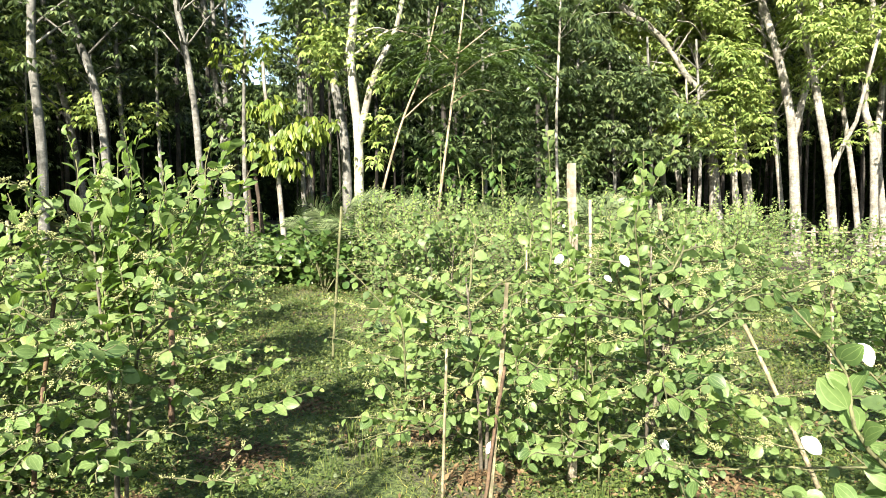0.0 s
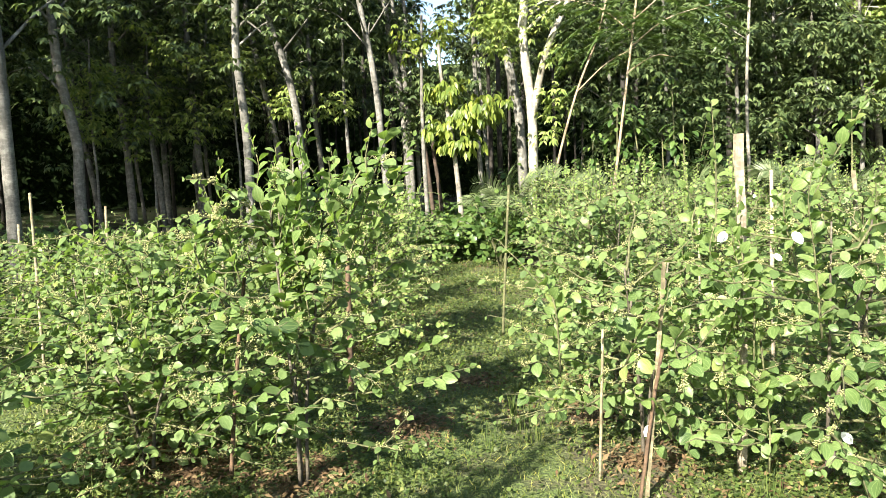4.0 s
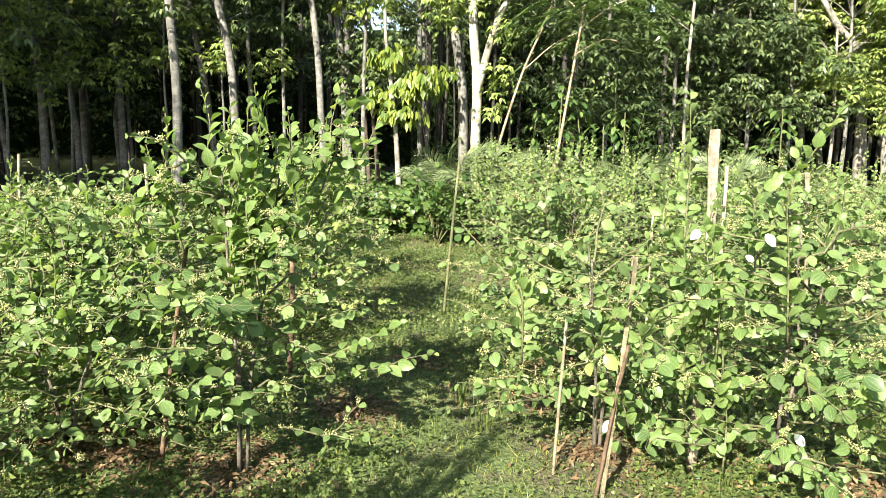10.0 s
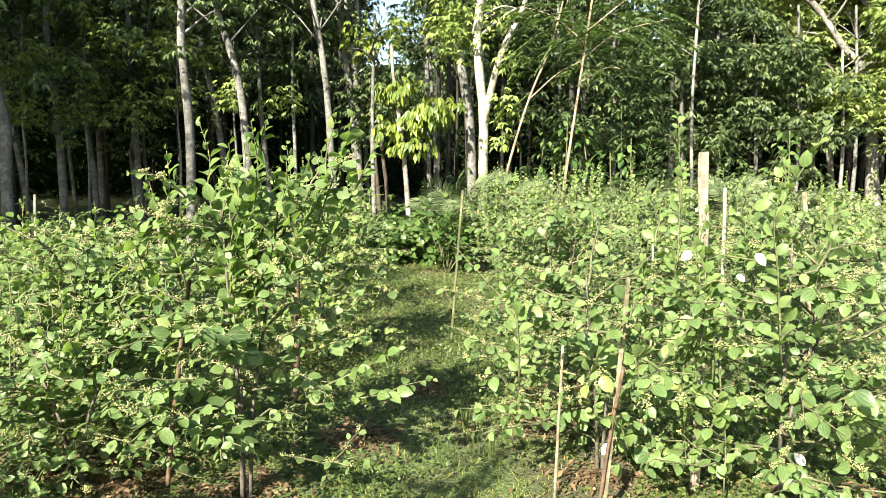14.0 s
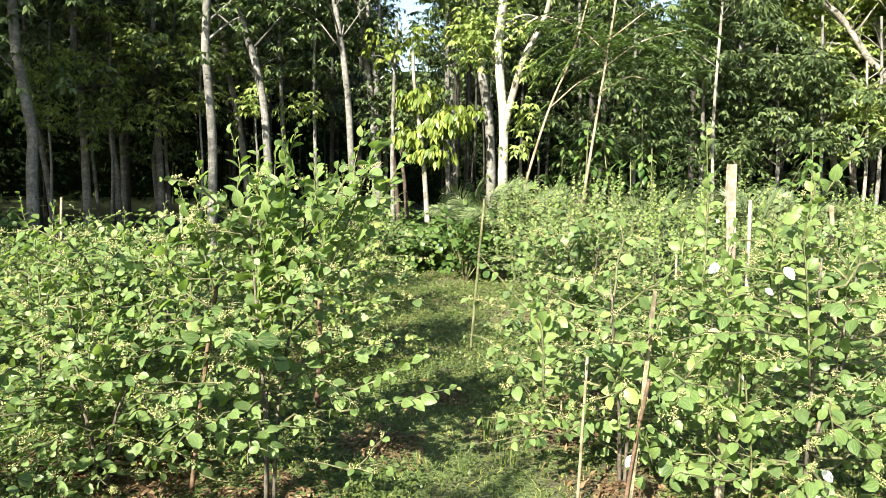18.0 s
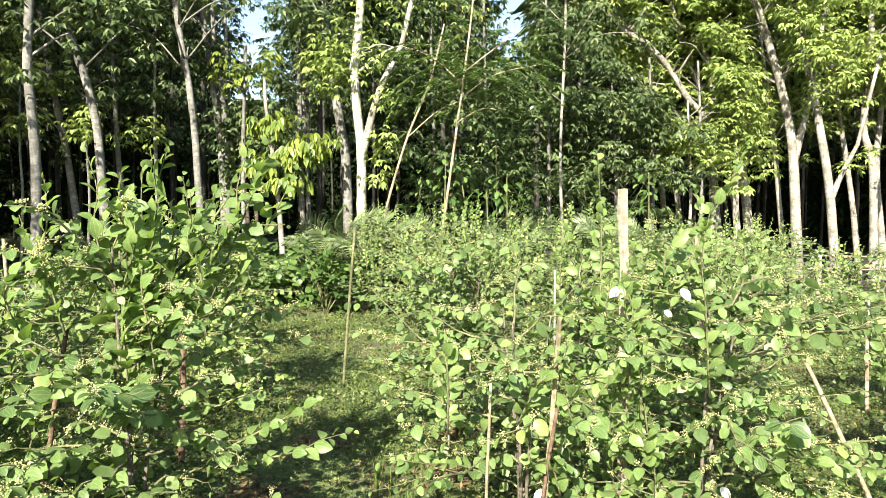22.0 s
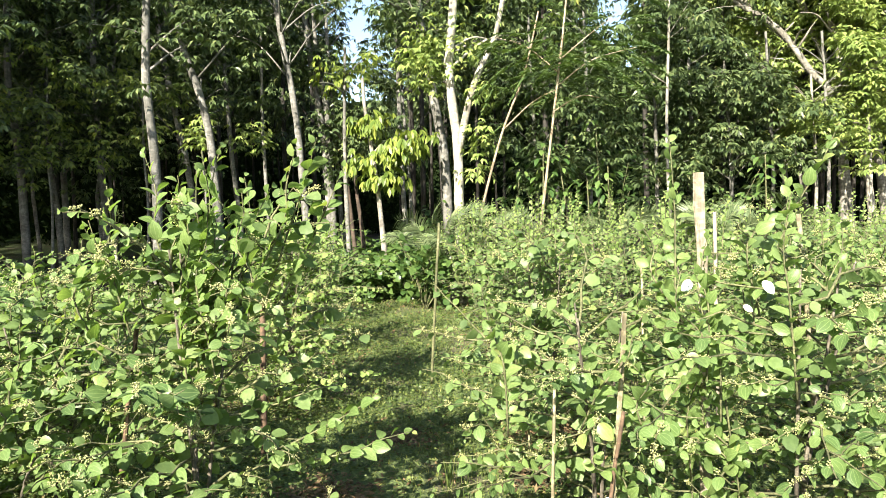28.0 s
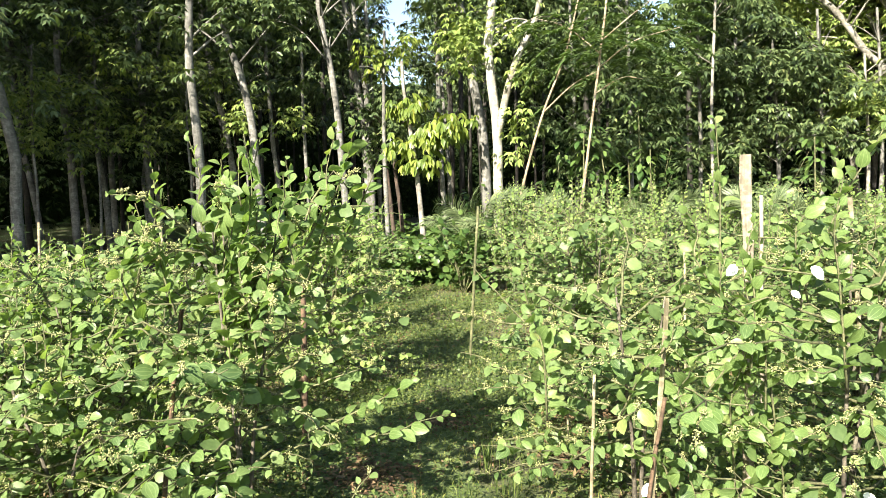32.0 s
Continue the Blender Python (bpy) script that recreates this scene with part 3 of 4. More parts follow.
def limb_view_strip(p):
    """Strips of the camera's view, along the big leaning limbs, kept clear of leaves."""
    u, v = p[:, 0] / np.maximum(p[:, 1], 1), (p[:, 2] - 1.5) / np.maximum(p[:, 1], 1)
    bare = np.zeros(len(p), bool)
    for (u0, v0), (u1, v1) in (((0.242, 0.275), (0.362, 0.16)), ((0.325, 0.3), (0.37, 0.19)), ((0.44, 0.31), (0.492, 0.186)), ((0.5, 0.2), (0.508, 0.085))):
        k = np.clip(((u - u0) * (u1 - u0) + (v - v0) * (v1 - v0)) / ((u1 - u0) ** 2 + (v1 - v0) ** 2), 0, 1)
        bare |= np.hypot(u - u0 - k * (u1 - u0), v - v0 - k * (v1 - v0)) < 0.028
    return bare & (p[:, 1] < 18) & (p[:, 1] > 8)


def trunk_line(y, points, top):
    """Carries a fitted piece of trunk down to the ground and up to its top."""
    p = [np.array((x, y, z), float) for x, z in points]
    lean = np.clip((p[1] - p[0])[0] / max((p[1] - p[0])[2], 0.1), -0.15, 0.15)
    head = [np.array((p[0][0] - lean * (p[0][2] + 0.1), y, -0.1))]
    d = p[-1] - p[-2]
    d = d / max(d[2], 0.2)
    tail = []
    if top > p[-1][2] + 0.6:
        rise = top - p[-1][2]
        tail = [p[-1] + np.array((np.clip(d[0], -0.35, 0.35) * rise * 0.45, 0.05 * rise, rise * 0.5)), p[-1] + np.array((np.clip(d[0], -0.35, 0.35) * rise * 0.7, 0.1 * rise, rise))]
    return curve_through(head + p + tail, 5)


def tree(name, y, radius, points, bark, leaf_mat, label, category="tree", top=9.0, low=2.4, clumps=130, wide=1.9, leaf=0.15, forks=(), seed=1, near=True, shape=None, group="plantation trees", limbs=14, dense=15, blobs=(), droop=0.45):
    rng = np.random.default_rng(seed)
    line = trunk_line(y, points, top)
    base = line[0] * (1, 1, 0)
    base[2] = ground_height(base[0], base[1])
    root = thing(name, tuple(base), label, category, group)
    line = line - base
    h = np.clip(line[:, 2] / top, 0, 1)
    rad = radius * (1.0 - 0.5 * h) * (1 + 0.45 * np.exp(-np.maximum(line[:, 2], 0) * 4))
    bole = part("trunk", mesh_of("trunk", *tube(line, rad, 12 if near else 8, 0.035, rng), bark), root)
    soup, ends = Soup(), []
    for pts, r in forks:
        f = curve_through([np.array((x, y, z)) - base for x, z in pts], 5)
        up = f[-1] + unit(f[-1] - f[-3]) * 1.0 + (0, 0, 1.2)
        f = np.concatenate([f, [(f[-1] + up) / 2, up]])
        part("fork", mesh_of("fork", *tube(f, r * np.linspace(1.1, 0.6, len(f)), 10, 0.03, rng), bark), bole)
        ends += [p for p in f[len(f) // 2 :]]
    for k in range(limbs):
        z = rng.uniform(low + 0.4, top * 0.92)
        p0 = np.array([np.interp(z, line[:, 2], line[:, c]) for c in range(3)])
        a, r = rng.uniform(0, 6.28), wide * rng.uniform(0.5, 1.0)
        p2 = p0 + np.array((math.cos(a) * r, math.sin(a) * r, rng.uniform(0.2, 0.9) * r))
        limb = curve_through([p0, (p0 + p2) / 2 + (0, 0, 0.15 * r), p2], 4)
        shape_of_limb = tube(limb, np.linspace(radius * 0.28, radius * 0.08, len(limb)), 5)
        if near:
            part("limb", mesh_of("limb", *shape_of_limb, bark), bole)
        else:
            soup.add(*shape_of_limb)
        ends += [p for p in limb[3:]]
    if not near:
        part("branchwork", soup.mesh("branchwork", bark), root, "thin side limbs", "stuff")
    n = clumps
    z = low + (top + 0.5 - low) * rng.uniform(0, 1, n) ** 0.9
    a, r = rng.uniform(0, 6.28, n), wide * np.sqrt(rng.uniform(0.02, 1, n)) * (0.75 + 0.35 * np.sin(1.7 * z + seed))
    axis = np.stack([np.interp(z, line[:, 2], line[:, c]) for c in range(2)], 1)
    centres = np.stack([axis[:, 0] + r * np.cos(a), axis[:, 1] + r * np.sin(a), z], 1)
    ends = np.array(ends)
    m = n * 7 // 10
    take = rng.integers(0, len(ends), m)
    centres = np.concatenate([centres[: n - m], ends[take] + rng.normal(0, 0.2, (m, 3)) * (1.2, 1.2, 0.7)])
    if blobs:
        centres = np.concatenate([np.array((x, y, z)) - base + rng.normal(0, 1, (k, 3)) * (r, r, 0.75 * r) for x, z, r, k in blobs])
    centres = centres[~(sky_view_wedge(centres + base) | limb_view_strip(centres + base))]
    v, t = strew(shape or LANCE, *clump_leaves(centres, rng, dense, leaf, 0.34, droop))
    part("crown", mesh_of("crown", v, t, leaf_mat), root, "loose crown of drooping leaf clusters", "stuff")
    return root


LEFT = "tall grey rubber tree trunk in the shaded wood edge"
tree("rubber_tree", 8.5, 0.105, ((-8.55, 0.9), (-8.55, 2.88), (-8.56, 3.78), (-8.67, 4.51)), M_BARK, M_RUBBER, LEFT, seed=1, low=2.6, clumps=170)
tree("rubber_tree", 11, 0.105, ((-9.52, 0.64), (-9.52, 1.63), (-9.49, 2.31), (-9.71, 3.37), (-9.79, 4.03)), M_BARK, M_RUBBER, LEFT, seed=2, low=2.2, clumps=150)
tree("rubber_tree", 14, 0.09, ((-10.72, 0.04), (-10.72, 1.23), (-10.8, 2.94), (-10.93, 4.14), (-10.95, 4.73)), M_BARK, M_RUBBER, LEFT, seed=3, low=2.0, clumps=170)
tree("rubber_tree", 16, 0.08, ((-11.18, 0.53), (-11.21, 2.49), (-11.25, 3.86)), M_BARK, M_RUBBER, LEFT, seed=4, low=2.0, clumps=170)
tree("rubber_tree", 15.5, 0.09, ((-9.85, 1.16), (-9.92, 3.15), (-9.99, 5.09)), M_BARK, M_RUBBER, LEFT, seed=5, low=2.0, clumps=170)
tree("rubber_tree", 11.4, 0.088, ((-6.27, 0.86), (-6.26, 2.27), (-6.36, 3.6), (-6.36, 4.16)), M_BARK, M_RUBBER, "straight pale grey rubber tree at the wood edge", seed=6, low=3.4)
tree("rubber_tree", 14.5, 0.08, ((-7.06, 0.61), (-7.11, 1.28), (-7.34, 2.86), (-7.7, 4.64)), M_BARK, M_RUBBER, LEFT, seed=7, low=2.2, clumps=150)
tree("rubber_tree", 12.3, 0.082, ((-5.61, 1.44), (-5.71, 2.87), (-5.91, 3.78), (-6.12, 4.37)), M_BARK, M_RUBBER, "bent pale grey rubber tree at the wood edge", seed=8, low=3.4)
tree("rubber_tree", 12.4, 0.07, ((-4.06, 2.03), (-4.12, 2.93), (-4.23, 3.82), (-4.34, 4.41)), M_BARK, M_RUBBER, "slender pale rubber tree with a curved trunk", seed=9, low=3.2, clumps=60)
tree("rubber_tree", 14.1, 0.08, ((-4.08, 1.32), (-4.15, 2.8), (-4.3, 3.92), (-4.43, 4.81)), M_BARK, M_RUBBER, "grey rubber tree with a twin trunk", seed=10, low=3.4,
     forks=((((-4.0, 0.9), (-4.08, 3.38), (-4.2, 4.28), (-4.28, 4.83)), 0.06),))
tree("rubber_tree", 13.4, 0.1, ((-1.6, 1.33), (-1.66, 2.6), (-1.87, 3.85)), M_BARK, M_RUBBER, "brown rubber tree behind the forked white tree", seed=11, low=2.4)
tree("forked_tree", 11.9, 0.09, ((-1.22, 1.13), (-1.23, 2.02), (-1.24, 2.6), (-1.36, 3.77), (-1.32, 4.32)), M_BARK_PALE, M_RUBBER_LIT, "white-barked forked tree catching full sunlight", seed=12, low=3.4, wide=1.3, leaf=0.13, dense=10,
     forks=((((-1.22, 2.5), (-0.97, 3.51), (-0.59, 4.32)), 0.062),), limbs=7,
     blobs=((-1.7, 4.2, 0.2, 12), (-1.92, 3.95, 0.15, 9), (-1.52, 3.85, 0.13, 6), (-1.08, 4.1, 0.16, 8), (-0.8, 3.5, 0.13, 5), (-1.78, 3.58, 0.12, 5), (-0.9, 2.5, 0.13, 5), (-0.85, 2.2, 0.1, 3), (-0.98, 2.9, 0.1, 3), (-1.3, 5.3, 0.6, 24), (-0.5, 5.6, 0.6, 20)))
tree("slim_tree", 12.6, 0.055, ((-2.63, 0.51), (-2.76, 1.99), (-2.93, 3.19)), M_BARK_SUNLIT, M_YELLOW, "slim young tree with yellow-green drooping leaves", seed=13, top=3.9, low=2.1, wide=0.5, leaf=0.2, limbs=7, shape=LANCE_NEAR, group="", dense=7, droop=1.0,
     blobs=((-2.15, 2.85, 0.15, 9), (-2.42, 2.75, 0.12, 5), (-2.25, 2.5, 0.1, 3), (-2.9, 3.05, 0.13, 5), (-3.08, 2.6, 0.11, 4), (-2.75, 2.15, 0.1, 4), (-2.98, 3.3, 0.13, 4), (-2.5, 2.1, 0.1, 2), (-2.68, 2.6, 0.1, 3)))
tree("slim_tree", 13.2, 0.05, ((-3.46, 0.6), (-3.5, 2.2), (-3.48, 3.6)), M_BARK, M_YELLOW, "slim tree with high yellow-green leaf clusters", seed=15, top=4.6, low=3.2, wide=0.5, leaf=0.15, limbs=7, shape=LANCE_NEAR, group="", dense=7, droop=0.8,
     blobs=((-3.45, 4.1, 0.16, 6), (-3.15, 4.25, 0.13, 4), (-3.65, 3.95, 0.14, 4), (-3.8, 4.3, 0.13, 3)))
tree("thin_tree", 13.4, 0.034, ((2.43, 1.09), (2.36, 2.75), (2.4, 4.7)), M_BARK_SUNLIT, M_RUBBER, "thin pale sapling trunk at the wood edge", seed=14, top=7, low=3.2, clumps=50, limbs=5, group="")
THIN = dict(bark=M_BARK, leaf_mat=M_RUBBER, label="thin grey rubber tree trunk in the shaded wood edge", low=3.6, clumps=60, limbs=6, wide=1.3, leaf=0.14, dense=10)
for n, (y, r, pts) in enumerate(((15, 0.075, ((-12.42, 0.52), (-12.52, 1.33), (-12.69, 2.26), (-12.86, 3.18))), (15, 0.075, ((-10.62, 0.42), (-10.68, 1.61), (-10.79, 2.39), (-10.85, 3.55))),
                                 (17, 0.05, ((-12.66, 0.57), (-12.77, 1.77), (-12.8, 2.51))), (16.5, 0.045, ((-10.28, 1.48), (-10.33, 2.48))), (16, 0.05, ((-10.31, 1.21), (-10.36, 1.9), (-10.29, 2.45))),
                                 (14.5, 0.05, ((-3.97, 1.52), (-4.01, 2.35), (-4.05, 2.82))), (14.5, 0.055, ((-2.61, 1.12), (-2.66, 2.23))), (15, 0.04, ((-2.56, 1.3), (-2.61, 2.26), (-2.63, 2.5))),
                                 (15, 0.06, ((-6.46, 2.26), (-6.52, 2.88))), (13.6, 0.04, ((-5.21, 2.19), (-5.24, 3.52))))):
    tree("rubber_tree", y, r, pts, seed=40 + n, **THIN)
BROWN = dict(bark=M_BARK_RED, leaf_mat=M_RUBBER, label="reddish brown young trunk in the shade of the wood", top=3.4, low=1.9, clumps=40, limbs=8, wide=0.7, leaf=0.14, dense=11)
tree("rubber_tree", 13.6, 0.05, ((-3.45, 0.75), (-3.53, 1.64), (-3.57, 2.08)), seed=55, **BROWN)
tree("rubber_tree", 13.8, 0.05, ((-3.31, 0.62), (-3.38, 1.41), (-3.44, 1.86)), seed=56, **BROWN)
# leafy young growth among the shaded trunks, brightened with the lit leaf copy
for n, (x, y, top, blobs) in enumerate(((-10.4, 12.5, 4.6, ((-10.4, 3.5, 0.33, 16), (-10.45, 2.75, 0.3, 14), (-10.05, 4.0, 0.3, 12), (-10.8, 3.2, 0.3, 10))), (-9.75, 13.5, 5.2, ((-9.6, 3.7, 0.28, 16), (-9.85, 2.7, 0.32, 16), (-9.3, 4.6, 0.35, 14), (-9.4, 3.1, 0.28, 10))),
                                        (-7.5, 13.2, 4.4, ((-7.45, 3.2, 0.17, 9), (-7.8, 4.3, 0.35, 14), (-8.3, 2.95, 0.2, 8))), (-6.4, 13.4, 4.2, ((-6.35, 3.05, 0.22, 9), (-5.4, 2.9, 0.25, 8), (-6.9, 3.9, 0.35, 12))))):
    tree("young_rubber_tree", y, 0.03, ((x, 0.6), (x + 0.04, 1.8), (x, 2.6)), M_BARK, M_RUBBER_LIT, "thin young rubber tree with layered green leaf clusters", top=top, low=2.4, limbs=9, wide=0.7, leaf=0.14, seed=150 + n, group="young trees at the wood edge", dense=11, blobs=blobs)
R_LABEL = "rubber tree behind the bamboo fence with sunlight in its bark and leaf colours"
# bark and leaf copies with the sunlight already in their colours
BRIGHT = dict(bark=M_BARK_SUNLIT, leaf_mat=M_RUBBER_LIT, label=R_LABEL, low=2.9, clumps=210, wide=1.6, leaf=0.155, dense=14)
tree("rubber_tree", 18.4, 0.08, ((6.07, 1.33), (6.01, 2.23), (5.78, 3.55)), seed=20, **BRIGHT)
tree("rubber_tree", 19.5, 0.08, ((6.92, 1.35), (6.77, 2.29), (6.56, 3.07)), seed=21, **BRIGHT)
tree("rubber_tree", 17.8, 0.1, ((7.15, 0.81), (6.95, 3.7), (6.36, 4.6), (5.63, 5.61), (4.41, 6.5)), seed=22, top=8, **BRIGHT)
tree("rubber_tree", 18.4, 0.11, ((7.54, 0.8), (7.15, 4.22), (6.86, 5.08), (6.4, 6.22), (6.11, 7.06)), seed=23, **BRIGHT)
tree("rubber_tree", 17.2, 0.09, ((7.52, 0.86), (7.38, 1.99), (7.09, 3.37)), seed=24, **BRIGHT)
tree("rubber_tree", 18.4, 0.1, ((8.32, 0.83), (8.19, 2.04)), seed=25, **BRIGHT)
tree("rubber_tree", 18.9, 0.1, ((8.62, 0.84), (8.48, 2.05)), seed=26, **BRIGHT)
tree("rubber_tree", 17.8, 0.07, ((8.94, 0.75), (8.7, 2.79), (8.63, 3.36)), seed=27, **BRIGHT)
BRIGHT["low"], BRIGHT["clumps"] = 3.9, 200
tree("forked_rubber_tree", 16.7, 0.13, ((8.69, 0.95), (8.52, 3.13), (8.24, 4.47), (7.87, 5.65), (7.51, 6.68)), seed=28, forks=((((8.55, 2.9), (8.78, 3.96), (8.91, 4.44)), 0.085),), **BRIGHT)
tree("forked_rubber_tree", 16.1, 0.11, ((9.29, 0.27), (9.1, 2.13), (8.73, 4.02)), seed=29, forks=((((9.12, 2.0), (9.35, 2.6), (9.7, 3.29)), 0.065),), **BRIGHT)
tree("rubber_tree", 18.4, 0.08, ((11.18, 0.96), (10.99, 2.33)), seed=30, **BRIGHT)
tree("rubber_tree", 17.8, 0.11, ((11.26, 1.0), (11.16, 2.92), (10.89, 3.93), (10.99, 5.39)), seed=31, **BRIGHT)
tree("rubber_tree", 18.6, 0.1, ((12.01, 0.98), (11.77, 2.99), (11.84, 4.52)), seed=32, **BRIGHT)
tree("forked_rubber_tree", 16.7, 0.125, ((11.25, 1.06), (11.19, 2.87), (11.61, 4.75), (11.9, 5.65)), seed=33, forks=((((11.55, 4.4), (11.34, 5.34)), 0.08),), **BRIGHT)
tree("rubber_tree", 18.4, 0.1, ((12.88, 1.03), (12.92, 3.34)), seed=34, **BRIGHT)


# ---- the wood behind: five kinds of plantation tree, set out unevenly in rows ----
def wood_tree(seed, mat):
    rng = np.random.default_rng(seed)
    pts = ((0, 0.5), (rng.normal(0, 0.06), 2.5), (rng.normal(0, 0.18), 5.0))
    edge = seed >= 65
    return tree("rubber_tree", 0.0, rng.uniform(0.055, 0.09), pts, M_BARK_SHADED, mat, "leafy rubber tree at the front of the wood" if edge else "slender rubber tree in the dark inner wood",
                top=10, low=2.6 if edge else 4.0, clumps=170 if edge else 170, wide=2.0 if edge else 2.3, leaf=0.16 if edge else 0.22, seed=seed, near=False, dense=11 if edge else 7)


# at the far left the wood runs forward, unseen, to shade its edge
WOOD_FRONT = ([-30, -16, -13.5, -12.7, -12, -11, -10, -5, 0, 4, 9, 14, 30], [-22, -17, -10, 2, 11, 15, 17, 17, 16, 17, 19.5, 19.5, 12])


def wood_front(x):
    """Nearest depth of the inner wood at x."""
    return float(np.interp(x, *WOOD_FRONT))


def in_sky_lane(x, y):
    """The two lanes along the camera's view left without trees, so that the sky shows."""
    return abs(x + 0.242 * y) < 0.035 * y or abs(x - 0.1 * y) < 0.03 * y


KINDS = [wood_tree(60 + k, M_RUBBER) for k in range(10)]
rng = np.random.default_rng(7)
used = [0, 0]
for row in range(25):
    for col in range(-20, 17):
        x, y = col * 2.5 + rng.normal(0, 0.45) + (row % 2) * 1.2, -22.5 + row * 2.9 + rng.normal(0, 0.4)
        if y < wood_front(x) or (x > 6 + 0.75 * y or x < -26 or (y > 12 and x < -14 - 0.9 * y)) or in_sky_lane(x, y) or (y > wood_front(x) + 5 and rng.uniform() < (0.5 if y > 9 else 0.1)):
            continue
        # the unseen trees at y < 9 are stretched taller to block the sun
        m = pose(x, y, 0, 0, 0, rng.uniform(0, 360)) @ Matrix.Diagonal((1, 1, rng.uniform(0.9, 1.15) * (1.3 if y < 9 else 1.0), 1))
        edge = y < wood_front(x) + 5
        k = KINDS[used[edge] % 5 + 5 * edge]
        if used[edge] < 5:
            k.matrix_basis = m
        else:
            copy_thing(k, m)
        used[edge] += 1


# the last value picks the leaf copy that has sunlight in its colour
for n, (x, y, top, bright) in enumerate([(5.0, 16.2, 5.2, 0), (6.2, 16.4, 5.2, 1), (4.1, 16.0, 4.6, 0), (1.1, 15.2, 6.5, 0), (2.5, 15.6, 6.5, 0), (3.4, 16.4, 6.0, 0), (0.0, 15.0, 5.5, 0)]):
    tree("young_tree", y, 0.05, ((x, 0.6), (x + 0.05, 2.0), (x - 0.05, top * 0.8)), M_BARK, M_RUBBER_LIT if bright else M_RUBBER,
         "bushy young tree with leaves to the ground, brightened for sunlight" if bright else "bushy young tree with dark green leaves", top=top, low=2.2 if bright else 1.5, clumps=130, wide=1.25, leaf=0.16, limbs=12, seed=90 + n, group="young trees at the wood edge")


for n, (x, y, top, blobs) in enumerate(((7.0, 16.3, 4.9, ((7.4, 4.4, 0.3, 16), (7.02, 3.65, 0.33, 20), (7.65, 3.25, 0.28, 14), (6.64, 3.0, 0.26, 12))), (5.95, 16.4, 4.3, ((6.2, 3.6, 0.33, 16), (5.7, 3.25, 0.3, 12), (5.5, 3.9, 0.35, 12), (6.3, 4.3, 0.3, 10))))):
    tree("young_tree", y, 0.045, ((x, 0.6), (x + 0.05, 1.8), (x, 3.0)), M_BARK_SUNLIT, M_RUBBER_LIT, "bushy young tree with yellow-green leaf clusters brightened for sunlight", top=top, low=2.6, limbs=12, wide=0.9, leaf=0.15, seed=190 + n, group="young trees at the wood edge", dense=13, blobs=blobs)


# ---- brown leaf floor of the wood, an added sheet darkened for shade ----
def wood_floor():
    xs, ys = np.arange(-32, 32.1, 1.0), np.linspace(0.4, 46, 46)
    X, S = np.meshgrid(xs, ys)
    Y = np.vectorize(wood_front)(X) - 4.5 + S
    Z = ground_height(X, Y) * (np.abs(X) < 30) * (np.abs(Y - 6) < 30) + 0.02
    n = len(xs)
    i = (np.arange(len(ys) - 1)[:, None] * n + np.arange(n - 1)).ravel()
    return mesh_of("wood_floor", np.stack([X, Y, Z], -1), np.concatenate([np.stack([i, i + 1, i + n + 1], 1), np.stack([i, i + n + 1, i + n], 1)]), M_FLOOR)


# shade on the wood's ground is put into this dark brown
M_FLOOR = bark_material("shaded_leaf_floor", (0.014, 0.011, 0.007), (0.03, 0.023, 0.015), (0.06, 0.046, 0.03), 5, 1, 0.03)
tagged(new("wood_floor", wood_floor()), "brown leaf floor under the wood darkened to stand for shade", "ground", kind="structure")


# ---- far wood: dense leaves and trunks that close the view ----
def far_wood():
    rng = np.random.default_rng(5)
    n = 80000
    a = rng.uniform(-1.25, 1.25, n)
    r = rng.uniform(48, 58, n)
    z = rng.uniform(0, 1, n) ** 0.8 * (11.5 + 2.5 * np.sin(7 * a) + 1.5 * np.sin(17 * a + 1))
    p = np.stack([r * np.sin(a), r * np.cos(a), z], 1)
    return strew(LANCE, p, rng.normal(size=(n, 3)) + (0, 0, -0.5), rng.normal(0, 0.6, (n, 3)) + (0, -0.6, 0.8), rng.uniform(0.3, 0.65, n))


def canopy():
    """A leaf layer, mostly out of view, added over the inner wood to keep light out."""
    rng = np.random.default_rng(6)
    n = 90000
    x, y = rng.uniform(-52, 40, n), rng.uniform(-16, 56, n)
    z = rng.uniform(7.6, 10.6, n)
    keep = (y > np.interp(x, *WOOD_FRONT) + 1.0) & ~sky_view_wedge(np.stack([x, y, z], 1)) & (np.abs(x + 0.242 * y) > 0.075 * y) & (np.abs(x - 0.1 * y) > 0.05 * y)
    p = np.stack([x, y, z], 1)[keep]
    m = len(p)
    return strew(LANCE, p, rng.normal(size=(m, 3)) * (1, 1, 0.3) + (0, 0, -0.2), rng.normal(0, 0.4, (m, 3)) + (0, 0, 1), rng.uniform(0.6, 1.25, m))


tagged(new("wood_canopy", mesh_of("wood_canopy", *canopy(), M_RUBBER)), "leaf layer added over the wood to block light", "canopy", kind="stuff")
tagged(new("far_wood", mesh_of("far_wood", *far_wood(), M_FAR_SHADED)), "mass of distant wood coloured dark for deep shade", "woods", kind="stuff")
# added plain wall behind the far wood, in the same shade-dark colour
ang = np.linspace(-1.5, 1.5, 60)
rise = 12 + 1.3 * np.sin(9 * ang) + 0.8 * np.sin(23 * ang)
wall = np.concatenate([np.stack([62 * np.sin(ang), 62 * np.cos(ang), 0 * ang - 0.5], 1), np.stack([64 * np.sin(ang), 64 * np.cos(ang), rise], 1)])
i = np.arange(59)
